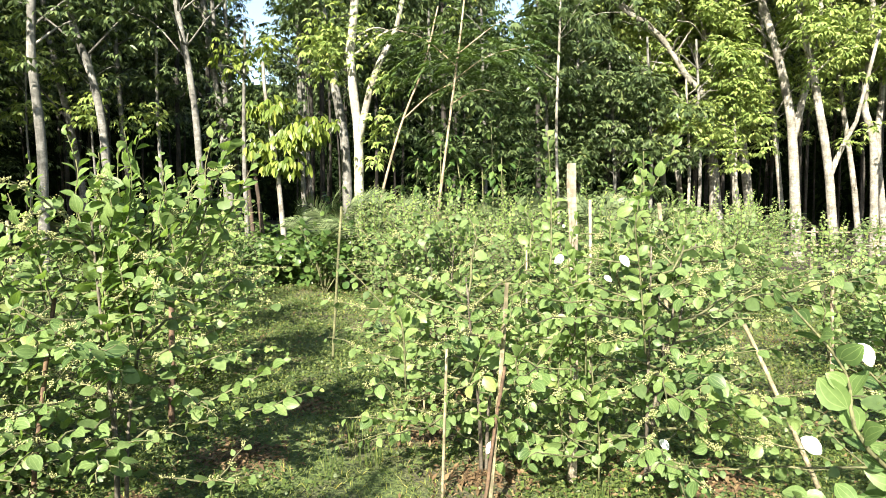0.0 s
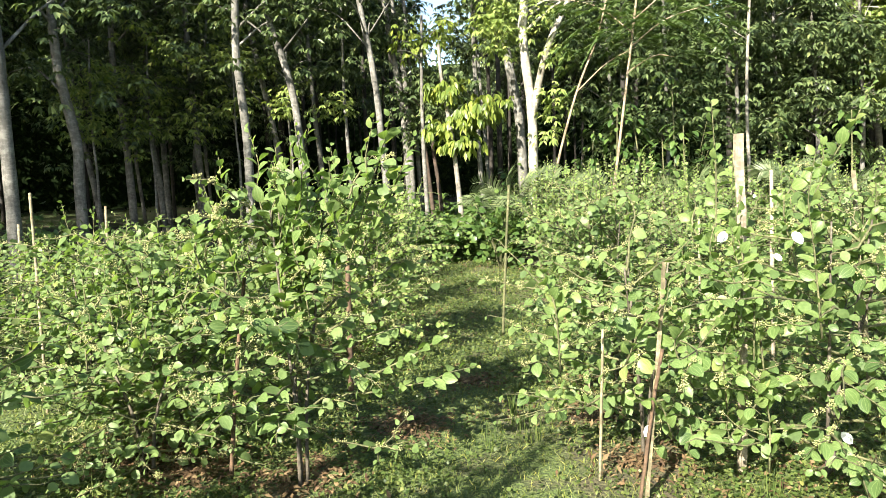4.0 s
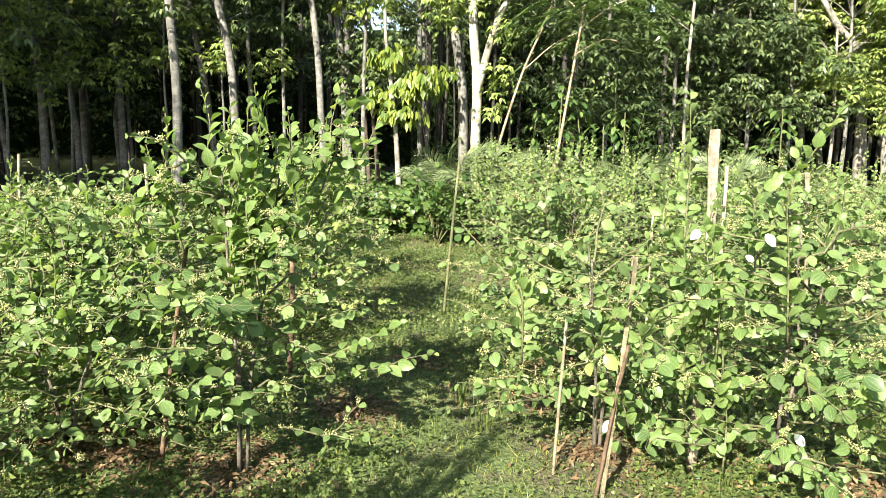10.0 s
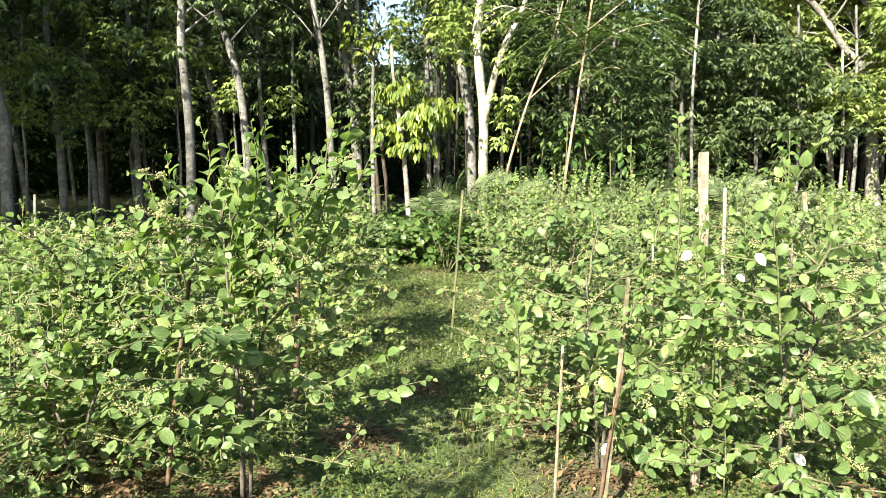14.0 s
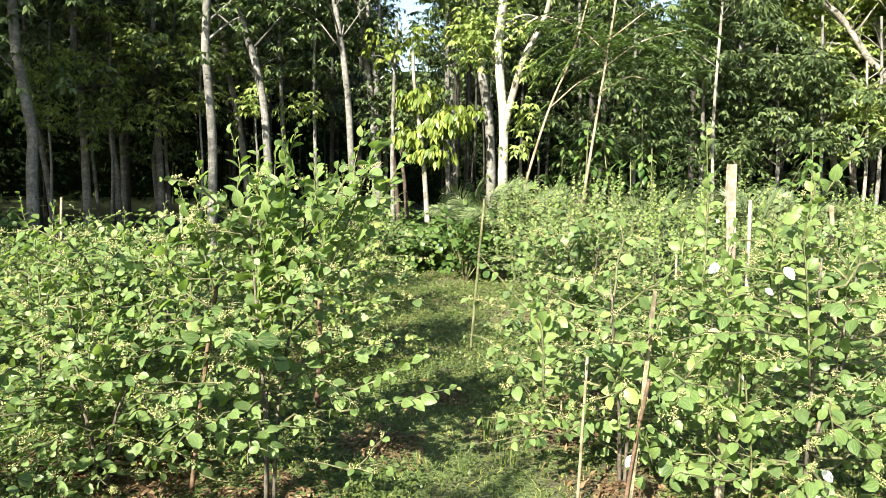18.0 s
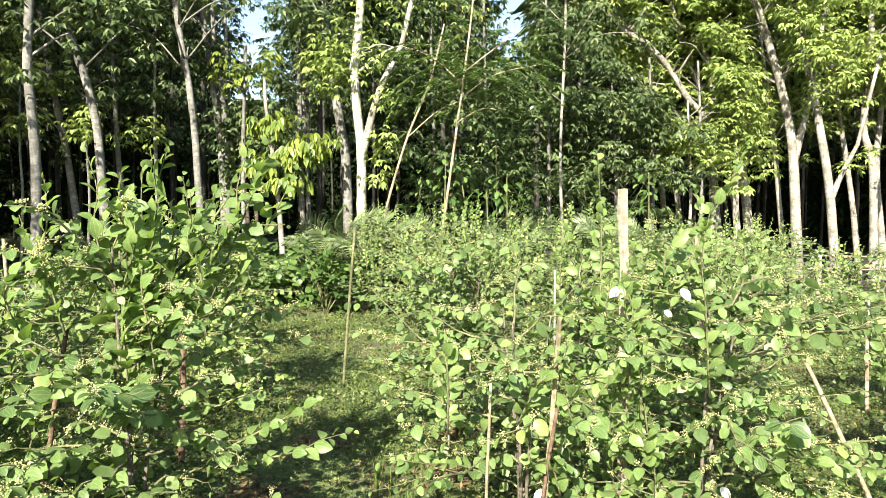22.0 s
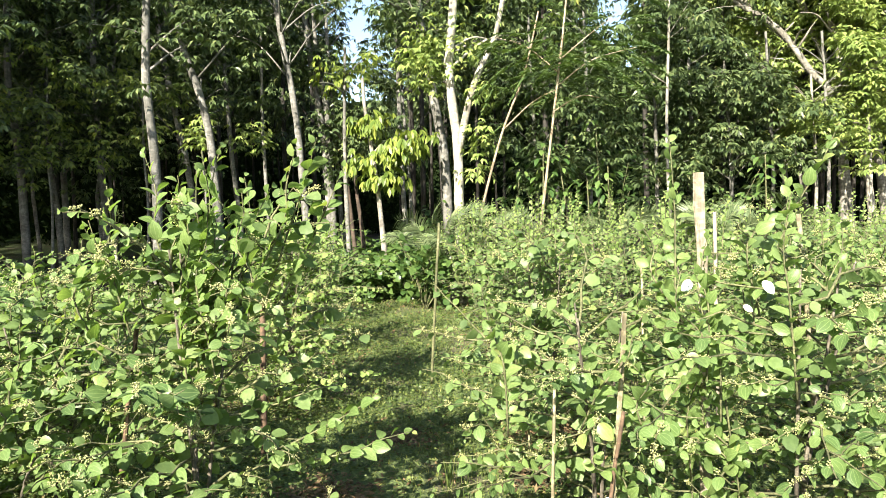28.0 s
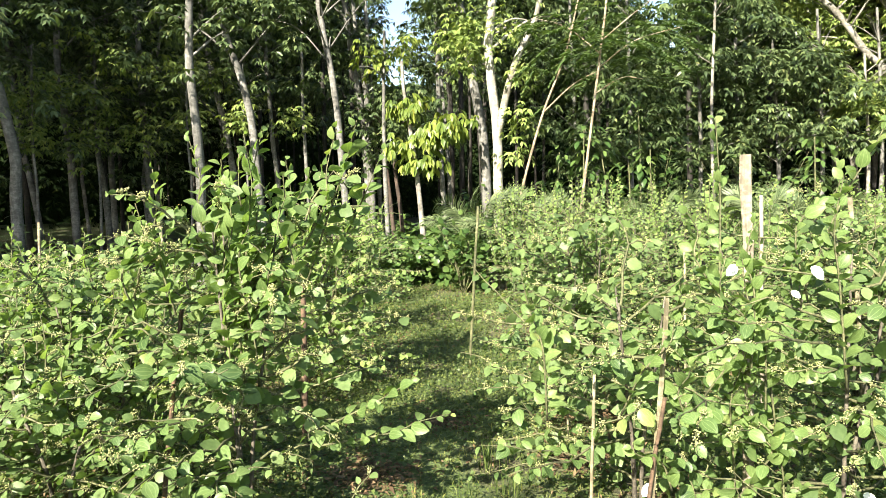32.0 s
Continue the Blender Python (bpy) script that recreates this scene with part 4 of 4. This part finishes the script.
tagged(new("backdrop", mesh_of("backdrop", wall, np.concatenate([np.stack([i, i + 60, i + 1], 1), np.stack([i + 1, i + 60, i + 61], 1)]), M_FAR_SHADED)), "plain wall behind the wood coloured dark for deep shade", "backdrop", kind="structure")


# ---- undergrowth at the wood's edge ----
def bush(x, y, height, spread, seed, mat, leaf, n, label, shape=OVATE_FLAT):
    rng = np.random.default_rng(seed)
    root = thing("undergrowth_bush", (x, y, float(ground_height(x, y))), label, "bush", "bushes at the wood edge")
    wood, ends = Soup(), []
    for k in range(14):
        a, r = k * 2.4, spread * rng.uniform(0.4, 1)
        line = curve_through([(0, 0, -0.03), (0.4 * r * math.cos(a), 0.4 * r * math.sin(a), height * rng.uniform(0.35, 0.6)), (r * math.cos(a), r * math.sin(a), height * rng.uniform(0.5, 1.0))], 4)
        wood.add(*tube(line, np.linspace(0.012, 0.004, len(line)), 5))
        ends.append(line[2:])
    part("twig_growth", wood.mesh("twig_growth", M_TWIG), root, "thin stems", "stuff")
    ends = np.concatenate(ends)
    p = ends[rng.integers(0, len(ends), n)] + rng.normal(0, 0.12, (n, 3))
    p[:, 2] = np.maximum(p[:, 2], 0.06)
    out = p * (1, 1, 0.3)
    v, t = strew(shape, p, unit(out) + rng.normal(0, 0.5, (n, 3)) + (0, 0, -0.25), (0, -0.2, 0.9) + rng.normal(0, 0.4, (n, 3)), leaf * rng.uniform(0.6, 1.2, n))
    part("foliage", mesh_of("foliage", v, t, mat), root, "broad leaves", "stuff")
    return root


rng = np.random.default_rng(77)
for n, (x, y, h, s) in enumerate([(-3.3, 13.2, 0.8, 0.8), (-2.5, 13.5, 0.75, 0.8), (-1.9, 13.1, 1.0, 0.8), (-2.75, 12.0, 0.75, 0.6), (-2.2, 12.2, 0.7, 0.6), (-3.6, 12.3, 0.8, 0.6), (-0.6, 12.6, 1.2, 0.8), (0.6, 12.9, 1.1, 0.9), (1.7, 12.8, 1.0, 0.9), (2.9, 13.0, 1.2, 0.9), (4.4, 14.4, 1.2, 1.0),
                              (5.8, 14.9, 1.2, 1.0), (-4.6, 13.2, 0.9, 0.9), (-5.4, 11.6, 0.9, 0.8), (-7.6, 10.6, 0.9, 0.9), (-9.0, 9.2, 1.0, 0.9), (-1.7, 11.1, 1.15, 0.7), (-0.9, 11.3, 1.2, 0.7), (-1.5, 14.4, 1.8, 0.9), (0.2, 14.6, 2.2, 1.1), (1.4, 14.8, 2.4, 1.1), (3.4, 15.2, 2.4, 1.2), (-3.2, 14.6, 1.0, 0.9), (-2.2, 14.9, 1.1, 0.9), (-4.1, 15.0, 1.2, 1.0), (-5.6, 14.6, 0.9, 0.9), (-7.0, 14.8, 0.8, 0.9)]):
    bush(x, y, h, s, 300 + n, M_BROAD, 0.13, 420, "leafy dark green bush at the wood edge")


def palm(x, y, length, seed, fronds=11):
    rng = np.random.default_rng(seed)
    root = thing("palm", (x, y, float(ground_height(x, y))), "young palm with arching feather fronds at the wood edge", "palm", "young palms")
    for k in range(fronds):
        a = k * 2.4 + rng.normal(0, 0.3)
        r, tall = 0.52 * length * rng.uniform(0.5, 1.1), 0.92 * length * rng.uniform(0.8, 1.1)
        u = np.linspace(0, 1, 12)[:, None]
        way = np.array([math.cos(a), 0.6 * math.sin(a), 0])
        line = way * r * (0.25 * u + 0.75 * u**2) + np.array([0, 0, 1]) * tall * (2.0 * u - 1.1 * u * u)
        soup = Soup()
        soup.add(*tube(line, np.linspace(0.014, 0.004, 12), 5))
        n = 30
        at = np.linspace(0.4, 0.99, n)
        p = np.stack([np.interp(at, u[:, 0], line[:, c]) for c in range(3)], 1)
        d = unit(np.stack([np.interp(at, u[:, 0], np.gradient(line[:, c])) for c in range(3)], 1))
        side = unit(np.cross(d, (0, 0, 1.0)))
        twist = rng.choice([-1, 1]) * rng.uniform(0.5, 1.2)
        side = math.cos(twist) * side + math.sin(twist) * np.cross(side, d)
        for s in (-1, 1):
            soup.add(*strew(LEAFLET, p, 0.75 * d + s * side * 0.9 + rng.normal(0, 0.07, (n, 3)), np.cross(side, d) - 0.5 * s * side, 0.165 * length * np.sin(np.pi * (0.05 + 0.85 * (at - 0.4) / 0.59)) ** 0.6))
        part("frond", soup.mesh("frond", M_PALM), root)
    return root


LEAFLET = leaf_shape((0.4,), (0.05,), 0.3, 0.25)
for n, (x, y, s) in enumerate([(-1.5, 11.3, 1.7), (-0.9, 11.0, 1.65), (0.1, 11.2, 1.55), (2.6, 10.9, 1.62), (3.3, 11.1, 1.6), (1.3, 11.6, 1.6)]):
    palm(x, y, s, 400 + n)


def bare_stem(name, y, radius, pts, bark, label, extra=()):
    line = trunk_line(y, pts, pts[-1][1])
    base = line[0] * (1, 1, 0)
    base[2] = ground_height(base[0], base[1])
    root = thing(name, tuple(base), label, "sapling")
    part("stem", mesh_of("stem", *tube(line - base, np.linspace(radius, radius * 0.45, len(line)), 8), bark), root)
    for seg, r in extra:
        f = curve_through([np.array(q) - base for q in seg], 5)
        part("branch", mesh_of("branch", *tube(f, np.linspace(r, r * 0.4, len(f)), 6), bark), root)
    return root, base


lean, _ = bare_stem("leaning_sapling", 11.6, 0.027, ((-0.88, 1.29), (-0.51, 2.67), (-0.13, 3.65), (0.1, 4.6)), M_ORANGE, "thin leaning brown sapling with few leaves", ((((-0.45, 11.6, 2.8), (0.0, 11.6, 3.2), (0.45, 11.5, 3.4)), 0.013),))
feather, fbase = bare_stem("feathery_tree", 11.4, 0.028, ((0.09, 1.17), (0.28, 2.67), (0.47, 4.21), (0.55, 5.0)), M_ORANGE, "thin reddish sapling with a flat feathery crown",
                           ((((0.38, 11.4, 3.4), (0.9, 11.3, 3.75), (1.6, 11.2, 3.9)), 0.012), (((0.4, 11.4, 3.6), (-0.1, 11.3, 4.0), (-0.6, 11.2, 4.15)), 0.012), (((0.42, 11.4, 3.8), (0.9, 11.5, 4.2), (1.3, 11.6, 4.5)), 0.011), (((0.3, 11.4, 3.0), (0.7, 11.2, 3.2), (1.0, 11.1, 3.15)), 0.012)))


def feather_crown():
    rng = np.random.default_rng(9)
    soup = Soup()
    for k in range(150):
        a, r = rng.uniform(0, 6.28), 1.25 * math.sqrt(rng.uniform(0.02, 1))
        c = np.array((0.55 + r * math.cos(a), 11.4 + 0.8 * r * math.sin(a), 3.85 + 0.35 * rng.normal() - 0.12 * r)) - fbase
        way = unit(np.array((math.cos(a), math.sin(a), rng.uniform(-0.35, 0.1))) + rng.normal(0, 0.35, 3))
        u = np.linspace(0, 0.4, 14)
        p = c + way * u[:, None] + np.array((0, 0, -0.5)) * (u**2)[:, None]
        side = unit(np.cross(way, (0, 0, 1)))
        for s in (-1, 1):
            soup.add(*strew(LANCE, p, np.tile(0.35 * way + s * side, (14, 1)) + rng.normal(0, 0.1, (14, 3)), np.tile((0, 0, 1.0), (14, 1)) + rng.normal(0, 0.2, (14, 3)), np.full(14, 0.1)))
    return soup.mesh("crown", M_FEATHER)


part("crown", feather_crown(), feather, "flat crown of fine feathery leaves", "stuff")


def broad_sapling(x, y, h, seed, leaves, label="broad-leaved green sapling at the wood edge"):
    rng = np.random.default_rng(seed)
    root = thing("broadleaf_sapling", (x, y, float(ground_height(x, y))), label, "sapling", "broad-leaved saplings")
    line = curve_through([(0, 0, -0.05), (0.04, 0, h * 0.5), (rng.normal(0, 0.08), 0.02, h)], 5)
    part("stem", mesh_of("stem", *tube(line, np.linspace(0.022, 0.008, len(line)), 7), M_TWIG), root)
    me = mesh_of("leaf", *BROAD_LEAF, M_BROAD)
    u = rng.choice([0.7, 0.86, 0.98], leaves) + rng.normal(0, 0.05, leaves)
    p = np.stack([np.interp(u * h, line[:, 2], line[:, c]) for c in range(3)], 1)
    a = rng.uniform(0, 6.28, leaves)
    way = np.stack([np.cos(a), np.sin(a), rng.uniform(-0.5, 0.35, leaves)], 1)
    single_leaves(root, me, "leaf", p + way * rng.uniform(0.04, 0.3, leaves)[:, None], way + (0, 0, -0.45), np.stack([np.cos(a) * 0.6, np.sin(a) * 0.6 - 0.2, np.ones(leaves)], 1), rng.uniform(0.1, 0.18, leaves))
    return root


for n, (x, y, h, k) in enumerate([(0.1, 11.7, 2.5, 30), (0.5, 11.9, 2.25, 24), (0.85, 12.0, 1.95, 24), (1.15, 11.8, 2.15, 26), (1.05, 12.5, 3.0, 14), (-0.35, 12.6, 2.2, 14), (3.9, 13.0, 2.4, 20)]):
    broad_sapling(x, y, h, 500 + n, int(1.5 * k))


# ---- stakes, posts and fence ----
def stake(name, label, pts, radius, mat, sides=8, group="stakes in the shrub rows", square=False, taper=0.85):
    """A stick from its foot to its top."""
    foot = np.array(pts[0], float)
    foot[2] = ground_height(foot[0], foot[1])
    rng = np.random.default_rng(int(abs(foot[0] * 971 + foot[1] * 613)) + 3)
    line = np.array([np.array(p) for p in pts], float)
    line[0, 2] = foot[2] - 0.06
    line = curve_through(line, 6) - foot
    n = len(line)
    r = np.linspace(radius, radius * taper, n)
    ob = new(name, mesh_of(name, *tube(line + rng.normal(0, radius * 0.08, (n, 3)) * (1, 1, 0), r, 4 if square else sides, 0.05, rng), mat, not square))
    ob.location = foot
    return tagged(ob, label, "stake", group)


stake("wooden_post", "thick weathered pale wooden post beside a shrub", [(0.75, 3.42, 0), (0.75, 3.42, 0.9), (0.725, 3.42, 1.64)], 0.0235, M_WOOD_PALE, square=True, taper=0.95)
stake("split_stake", "split stake with pale and dark weathered wood", [(0.285, 3.0, 0), (0.319, 3.02, 0.43), (0.351, 3.05, 0.796), (0.37, 3.07, 1.08)], 0.0105, M_BAMBOO, square=True)
stake("split_stake", "dark split stick leaning on a pale stake", [(0.25, 2.98, 0), (0.31, 3.0, 0.41), (0.36, 3.03, 0.7)], 0.009, M_WOOD_DARK)
stake("bamboo_stake", "short thin bamboo stake", [(0.075, 3.2, 0), (0.1, 3.24, 0.77)], 0.008, M_BAMBOO)
stake("bamboo_stake", "tall bamboo stake standing in the grass lane", [(-0.9, 6.3, 0), (-0.85, 6.3, 0.7), (-0.8, 6.3, 1.4)], 0.0135, M_TWIG)
stake("dark_stake", "dark weathered stake leaning in a shrub", [(-1.83, 3.05, 0), (-1.76, 3.06, 0.5), (-1.69, 3.08, 1.01)], 0.0115, M_WOOD_DARK)
stake("dark_stake", "brown weathered stake in a shrub", [(-1.63, 4.3, 0), (-1.61, 4.3, 0.99)], 0.02, M_WOOD_DARK)
stake("bamboo_stake", "tall thin pale bamboo stake", [(-3.51, 3.62, 0), (-3.5, 3.62, 0.7), (-3.49, 3.62, 1.48)], 0.011, M_BAMBOO)
stake("bamboo_stake", "pale bamboo stake among shrubs", [(-5.75, 7.0, 0), (-5.71, 7.0, 1.29)], 0.018, M_BAMBOO)
stake("bamboo_stake", "pale bamboo stake among shrubs", [(-3.68, 6.2, 0), (-3.75, 6.2, 1.27)], 0.018, M_BAMBOO)
stake("bamboo_stake", "pale bamboo stake among shrubs", [(-6.22, 6.2, 0), (-6.18, 6.2, 1.14)], 0.018, M_BAMBOO)
stake("bamboo_stake", "thick pale bamboo stake beside a shrub", [(-3.93, 3.4, 0), (-3.83, 3.4, 1.39)], 0.014, M_BAMBOO)
stake("bamboo_stake", "thin bamboo stake among shrubs", [(0.73, 5.0, 0), (0.71, 5.0, 1.14)], 0.009, M_BAMBOO)
stake("bamboo_stake", "pale bamboo stake among shrubs", [(1.2, 5.0, 0), (1.17, 5.0, 1.46)], 0.014, M_WOOD_PALE)
stake("bamboo_stake", "tall straight bamboo stake beside a shrub", [(1.74, 4.8, 0), (1.66, 4.77, 0.8), (1.59, 4.73, 1.44)], 0.015, M_BAMBOO)
stake("leaning_stick", "slanting bare bamboo stick", [(1.93, 3.15, 0), (1.76, 3.25, 0.42), (1.585, 3.34, 0.84)], 0.012, M_BAMBOO)
stake("bamboo_stake", "reddish bamboo stake among shrubs", [(3.22, 5.4, 0), (3.19, 5.4, 0.93)], 0.016, M_ORANGE)
stake("bamboo_stake", "short thin stick beside a shrub foot", [(-0.03, 4.6, 0), (-0.03, 4.6, 0.18)], 0.007, M_BAMBOO)
stake("white_post", "pale post in the far grass", [(6.86, 12.5, 0), (6.86, 12.5, 0.95)], 0.045, M_WOOD_PALE)

fence = thing("bamboo_fence", (7.2, 15.0, 0), "low bamboo rail fence before the wood", "fence")
for x in np.arange(-3.2, 5.3, 1.4):
    part("post", mesh_of("post", *tube([(x, 0, -0.1), (x + 0.02, 0, 0.92)], [0.026, 0.022], 7), M_ORANGE), fence)
for z in (0.5, 0.78):
    line = curve_through([(-3.4, -0.04, z), (0, -0.04, z + 0.02), (5.2, -0.04, z - 0.02)], 5)
    part("rail", mesh_of("rail", *tube(line, np.full(len(line), 0.014), 7), M_ORANGE), fence)


# ---- shrubs that reach in close to the camera ----
near_shrub(1.75, 1.35, 1.15, 0.75, 71, 0.066, 30, 0.05, [(-0.6, -0.2, 0.75, -1.14, -0.35, 1.29), (-0.5, -0.2, 0.85, -0.98, -0.35, 1.03), (-0.5, -0.2, 0.8, -1.12, -0.35, 0.95), (-0.6, -0.2, 0.9, -0.95, -0.3, 1.15)],
           60, "jujube shrub with a long twig reaching out", 0.6, 0.3, lift=0.6, sprout=False)
near_shrub(-2.05, 1.0, 1.15, 0.74, 73, 0.07, 48, 0.045, [(0.5, 0, 0.9, 1.04, 0.05, 1.17), (0.5, 0, 0.8, 0.95, 0.08, 1.05), (0.5, 0, 0.7, 0.92, 0.1, 0.92), (0.4, 0, 0.8, 0.8, -0.05, 1.0), (0.4, 0, 0.6, 0.85, 0.15, 0.8)],
           60, "jujube shrub with a drooping leafy twig", 0.5, 0.2, sprout=False)


# two unseen shrubs, added left of the view to shade the near ground
far_shrub(-3.2, 1.5, 0.9, 0.8, 171)
far_shrub(-1.25, 0.3, 1.6, 0.46, 173)


# ---- pale upturned leaves ----
for x, y, z, tilt, size in [(*q, (0.04 if q[2] == 1.1 else 0.062) if q[1] > 2 else 0.042) for q in ((0.62, 3.14, 1.18, -0.5), (0.91, 3.08, 1.18, 0.5), (1.13, 3.13, 0.3, 0.6), (0.83, 3.06, 1.1, 0.9), (0.3, 3.1, 0.3, -0.4), (0.75, 1.0, 1.2, 0.3), (0.66, 0.99, 1.05, 0.9))]:
    way = Vector((tilt, -0.35, -0.6)).normalized()
    turn = Matrix(frames_of(np.array([way]), np.array([(0.1 * tilt, -1.0, 0.25)]))[0].tolist()).to_4x4()
    ob = tagged(new("upturned_leaf", mesh_of("upturned_leaf", *OVATE, M_PETAL)), "pale underside of an upturned leaf on a twig", "leaf", "upturned leaves")
    ob.matrix_basis = Matrix.Translation(Vector((x, y, z)) - way * 0.5 * size) @ turn @ Matrix.Diagonal((0.82 * size, size, 0.9 * size, 1))


# ---- grass, weeds and litter ----
BARE = ((-1.05, 3.75, 0.3), (-0.86, 4.75, 0.2), (-2.55, 3.2, 0.35), (-2.05, 3.1, 0.35), (-1.4, 3.0, 0.3), (0.03, 4.2, 0.22), (1.45, 3.3, 0.24), (0.3, 3.5, 0.25), (0.1, 4.95, 0.25))


def bare(x, y, rng):
    """How far a spot lies in the bare brown patches under the shrubs."""
    return np.min([np.hypot(x - a, y - b) / r for a, b, r in BARE], axis=0) + rng.normal(0, 0.22, len(x)) < 1.0


def spread(n, seed, near=2.0, far=14.0):
    rng = np.random.default_rng(seed)
    y = near + (far - near) * rng.uniform(0, 1, n) ** 1.6 - rng.exponential(0.8, n) * (rng.uniform(0, 1, n) < 0.25)
    x = rng.uniform(-1, 1, n) * (2.2 + 0.72 * np.maximum(y, 0)) * (1 + 0.12 * np.abs(rng.normal(size=n)))
    return rng, x, y


def strew_ground(name, n, seed, shape, mat, size, label, category, lift=0.0, upright=1.0, patch=None, far=14.0):
    rng, x, y = spread(n, seed, 1.5, far)
    if patch is not None:
        keep = patch(x, y, rng)
        x, y = x[keep], y[keep]
    m = len(x)
    p = np.stack([x, y, ground_height(x, y) + lift * rng.uniform(0, 1, m)], 1)
    way = rng.normal(0, 1, (m, 3)) * (0.6, 0.6, 0.2) + (0, 0, upright)
    v, t = strew(shape, p, way, rng.normal(0, 0.4, (m, 3)) + ((0, -1, 0.3) if upright > 0.5 else (0, 0, 1)), size * rng.uniform(0.5, 1.3, m) * (1 + 0.05 * np.maximum(y, 0)))
    tagged(new(name, mesh_of(name, v, t, mat)), label, category, kind="stuff")


def patchy(f, cut):
    return lambda x, y, rng: (np.sin(f * x + 1.3 * np.sin(0.8 * f * y)) + np.sin(0.9 * f * y + 1.1 * np.sin(f * x)) + rng.normal(0, 0.5, len(x)) > cut) & ~bare(x, y, rng)


strew_ground("grass", 90000, 21, BLADE, M_GRASS, 0.034, "short green grass blades in the lane", "grass", patch=lambda x, y, rng: ~bare(x, y, rng))
strew_ground("clover", 380000, 22, SCRAP, M_WEED, 0.02, "low creeping weeds with small round leaves", "weeds", 0.04, 0.12, patchy(1.7, -1.3))
strew_ground("dry_litter", 24000, 23, LANCE, M_STRAW, 0.042, "dry brown fallen leaves and straw", "litter", 0.03, 0.05, patchy(2.1, -0.3))


def grass_tuft(x, y, seed, blades, height):
    """A tuft of long arching blades."""
    rng = np.random.default_rng(seed)
    root = thing("grass_tuft", (x, y, float(ground_height(x, y))), "tuft of long thin green grass blades in the lane", "grass", "grass tufts")
    a = rng.uniform(0, 6.28, blades)
    way = np.stack([0.3 * np.cos(a), 0.3 * np.sin(a), np.ones(blades)], 1) + rng.normal(0, 0.08, (blades, 3))
    p = rng.normal(0, 0.035, (blades, 3)) * (1, 1, 0)
    part("tuft_growth", mesh_of("tuft_growth", *strew(LONG_BLADE, p, way, np.stack([np.cos(a), np.sin(a), 0 * a + 0.2], 1), height * rng.uniform(0.5, 1.1, blades)), M_WEED), root, "long grass blades", "stuff")


LONG_BLADE = leaf_shape((0.3, 0.65), (0.014, 0.011), 0.4, 0.3)
for n, (x, y, k, h) in enumerate(((-0.42, 3.85, 24, 0.26), (-0.3, 3.6, 20, 0.22), (-0.2, 3.95, 14, 0.22), (-0.5, 3.45, 14, 0.18), (0.85, 3.1, 14, 0.18), (-2.3, 2.7, 18, 0.16))):
    grass_tuft(x, y, 700 + n, k, h)


# litter under the shrubs
def litter_at_feet():
    rng = np.random.default_rng(31)
    feet = [(1.75, 5.0), (2.6, 3.7), (-2.2, 5.3), (-2.42, 3.55), (-2.7, 7.3), (0.0, 7.1), (1.12, 3.38)]
    p = np.concatenate([np.array([(x, y, 0.0)]) + rng.normal(0, 0.33, (420, 3)) * (1, 1, 0) for x, y in feet] + [np.array([(x, y, 0.0)]) + rng.normal(0, 0.52 * r, (int(8500 * r * r), 3)) * (1, 1, 0) for x, y, r in BARE])
    p[:, 2] = ground_height(p[:, 0], p[:, 1]) + rng.uniform(0.005, 0.03, len(p))
    n = len(p)
    return strew(LANCE, p, rng.normal(0, 1, (n, 3)) * (1, 1, 0.25), rng.normal(0, 0.35, (n, 3)) + (0, 0, 1), rng.uniform(0.02, 0.06, n))


tagged(new("leaf_litter", mesh_of("leaf_litter", *litter_at_feet(), M_STRAW)), "reddish brown fallen leaves under the shrubs", "litter", kind="stuff")
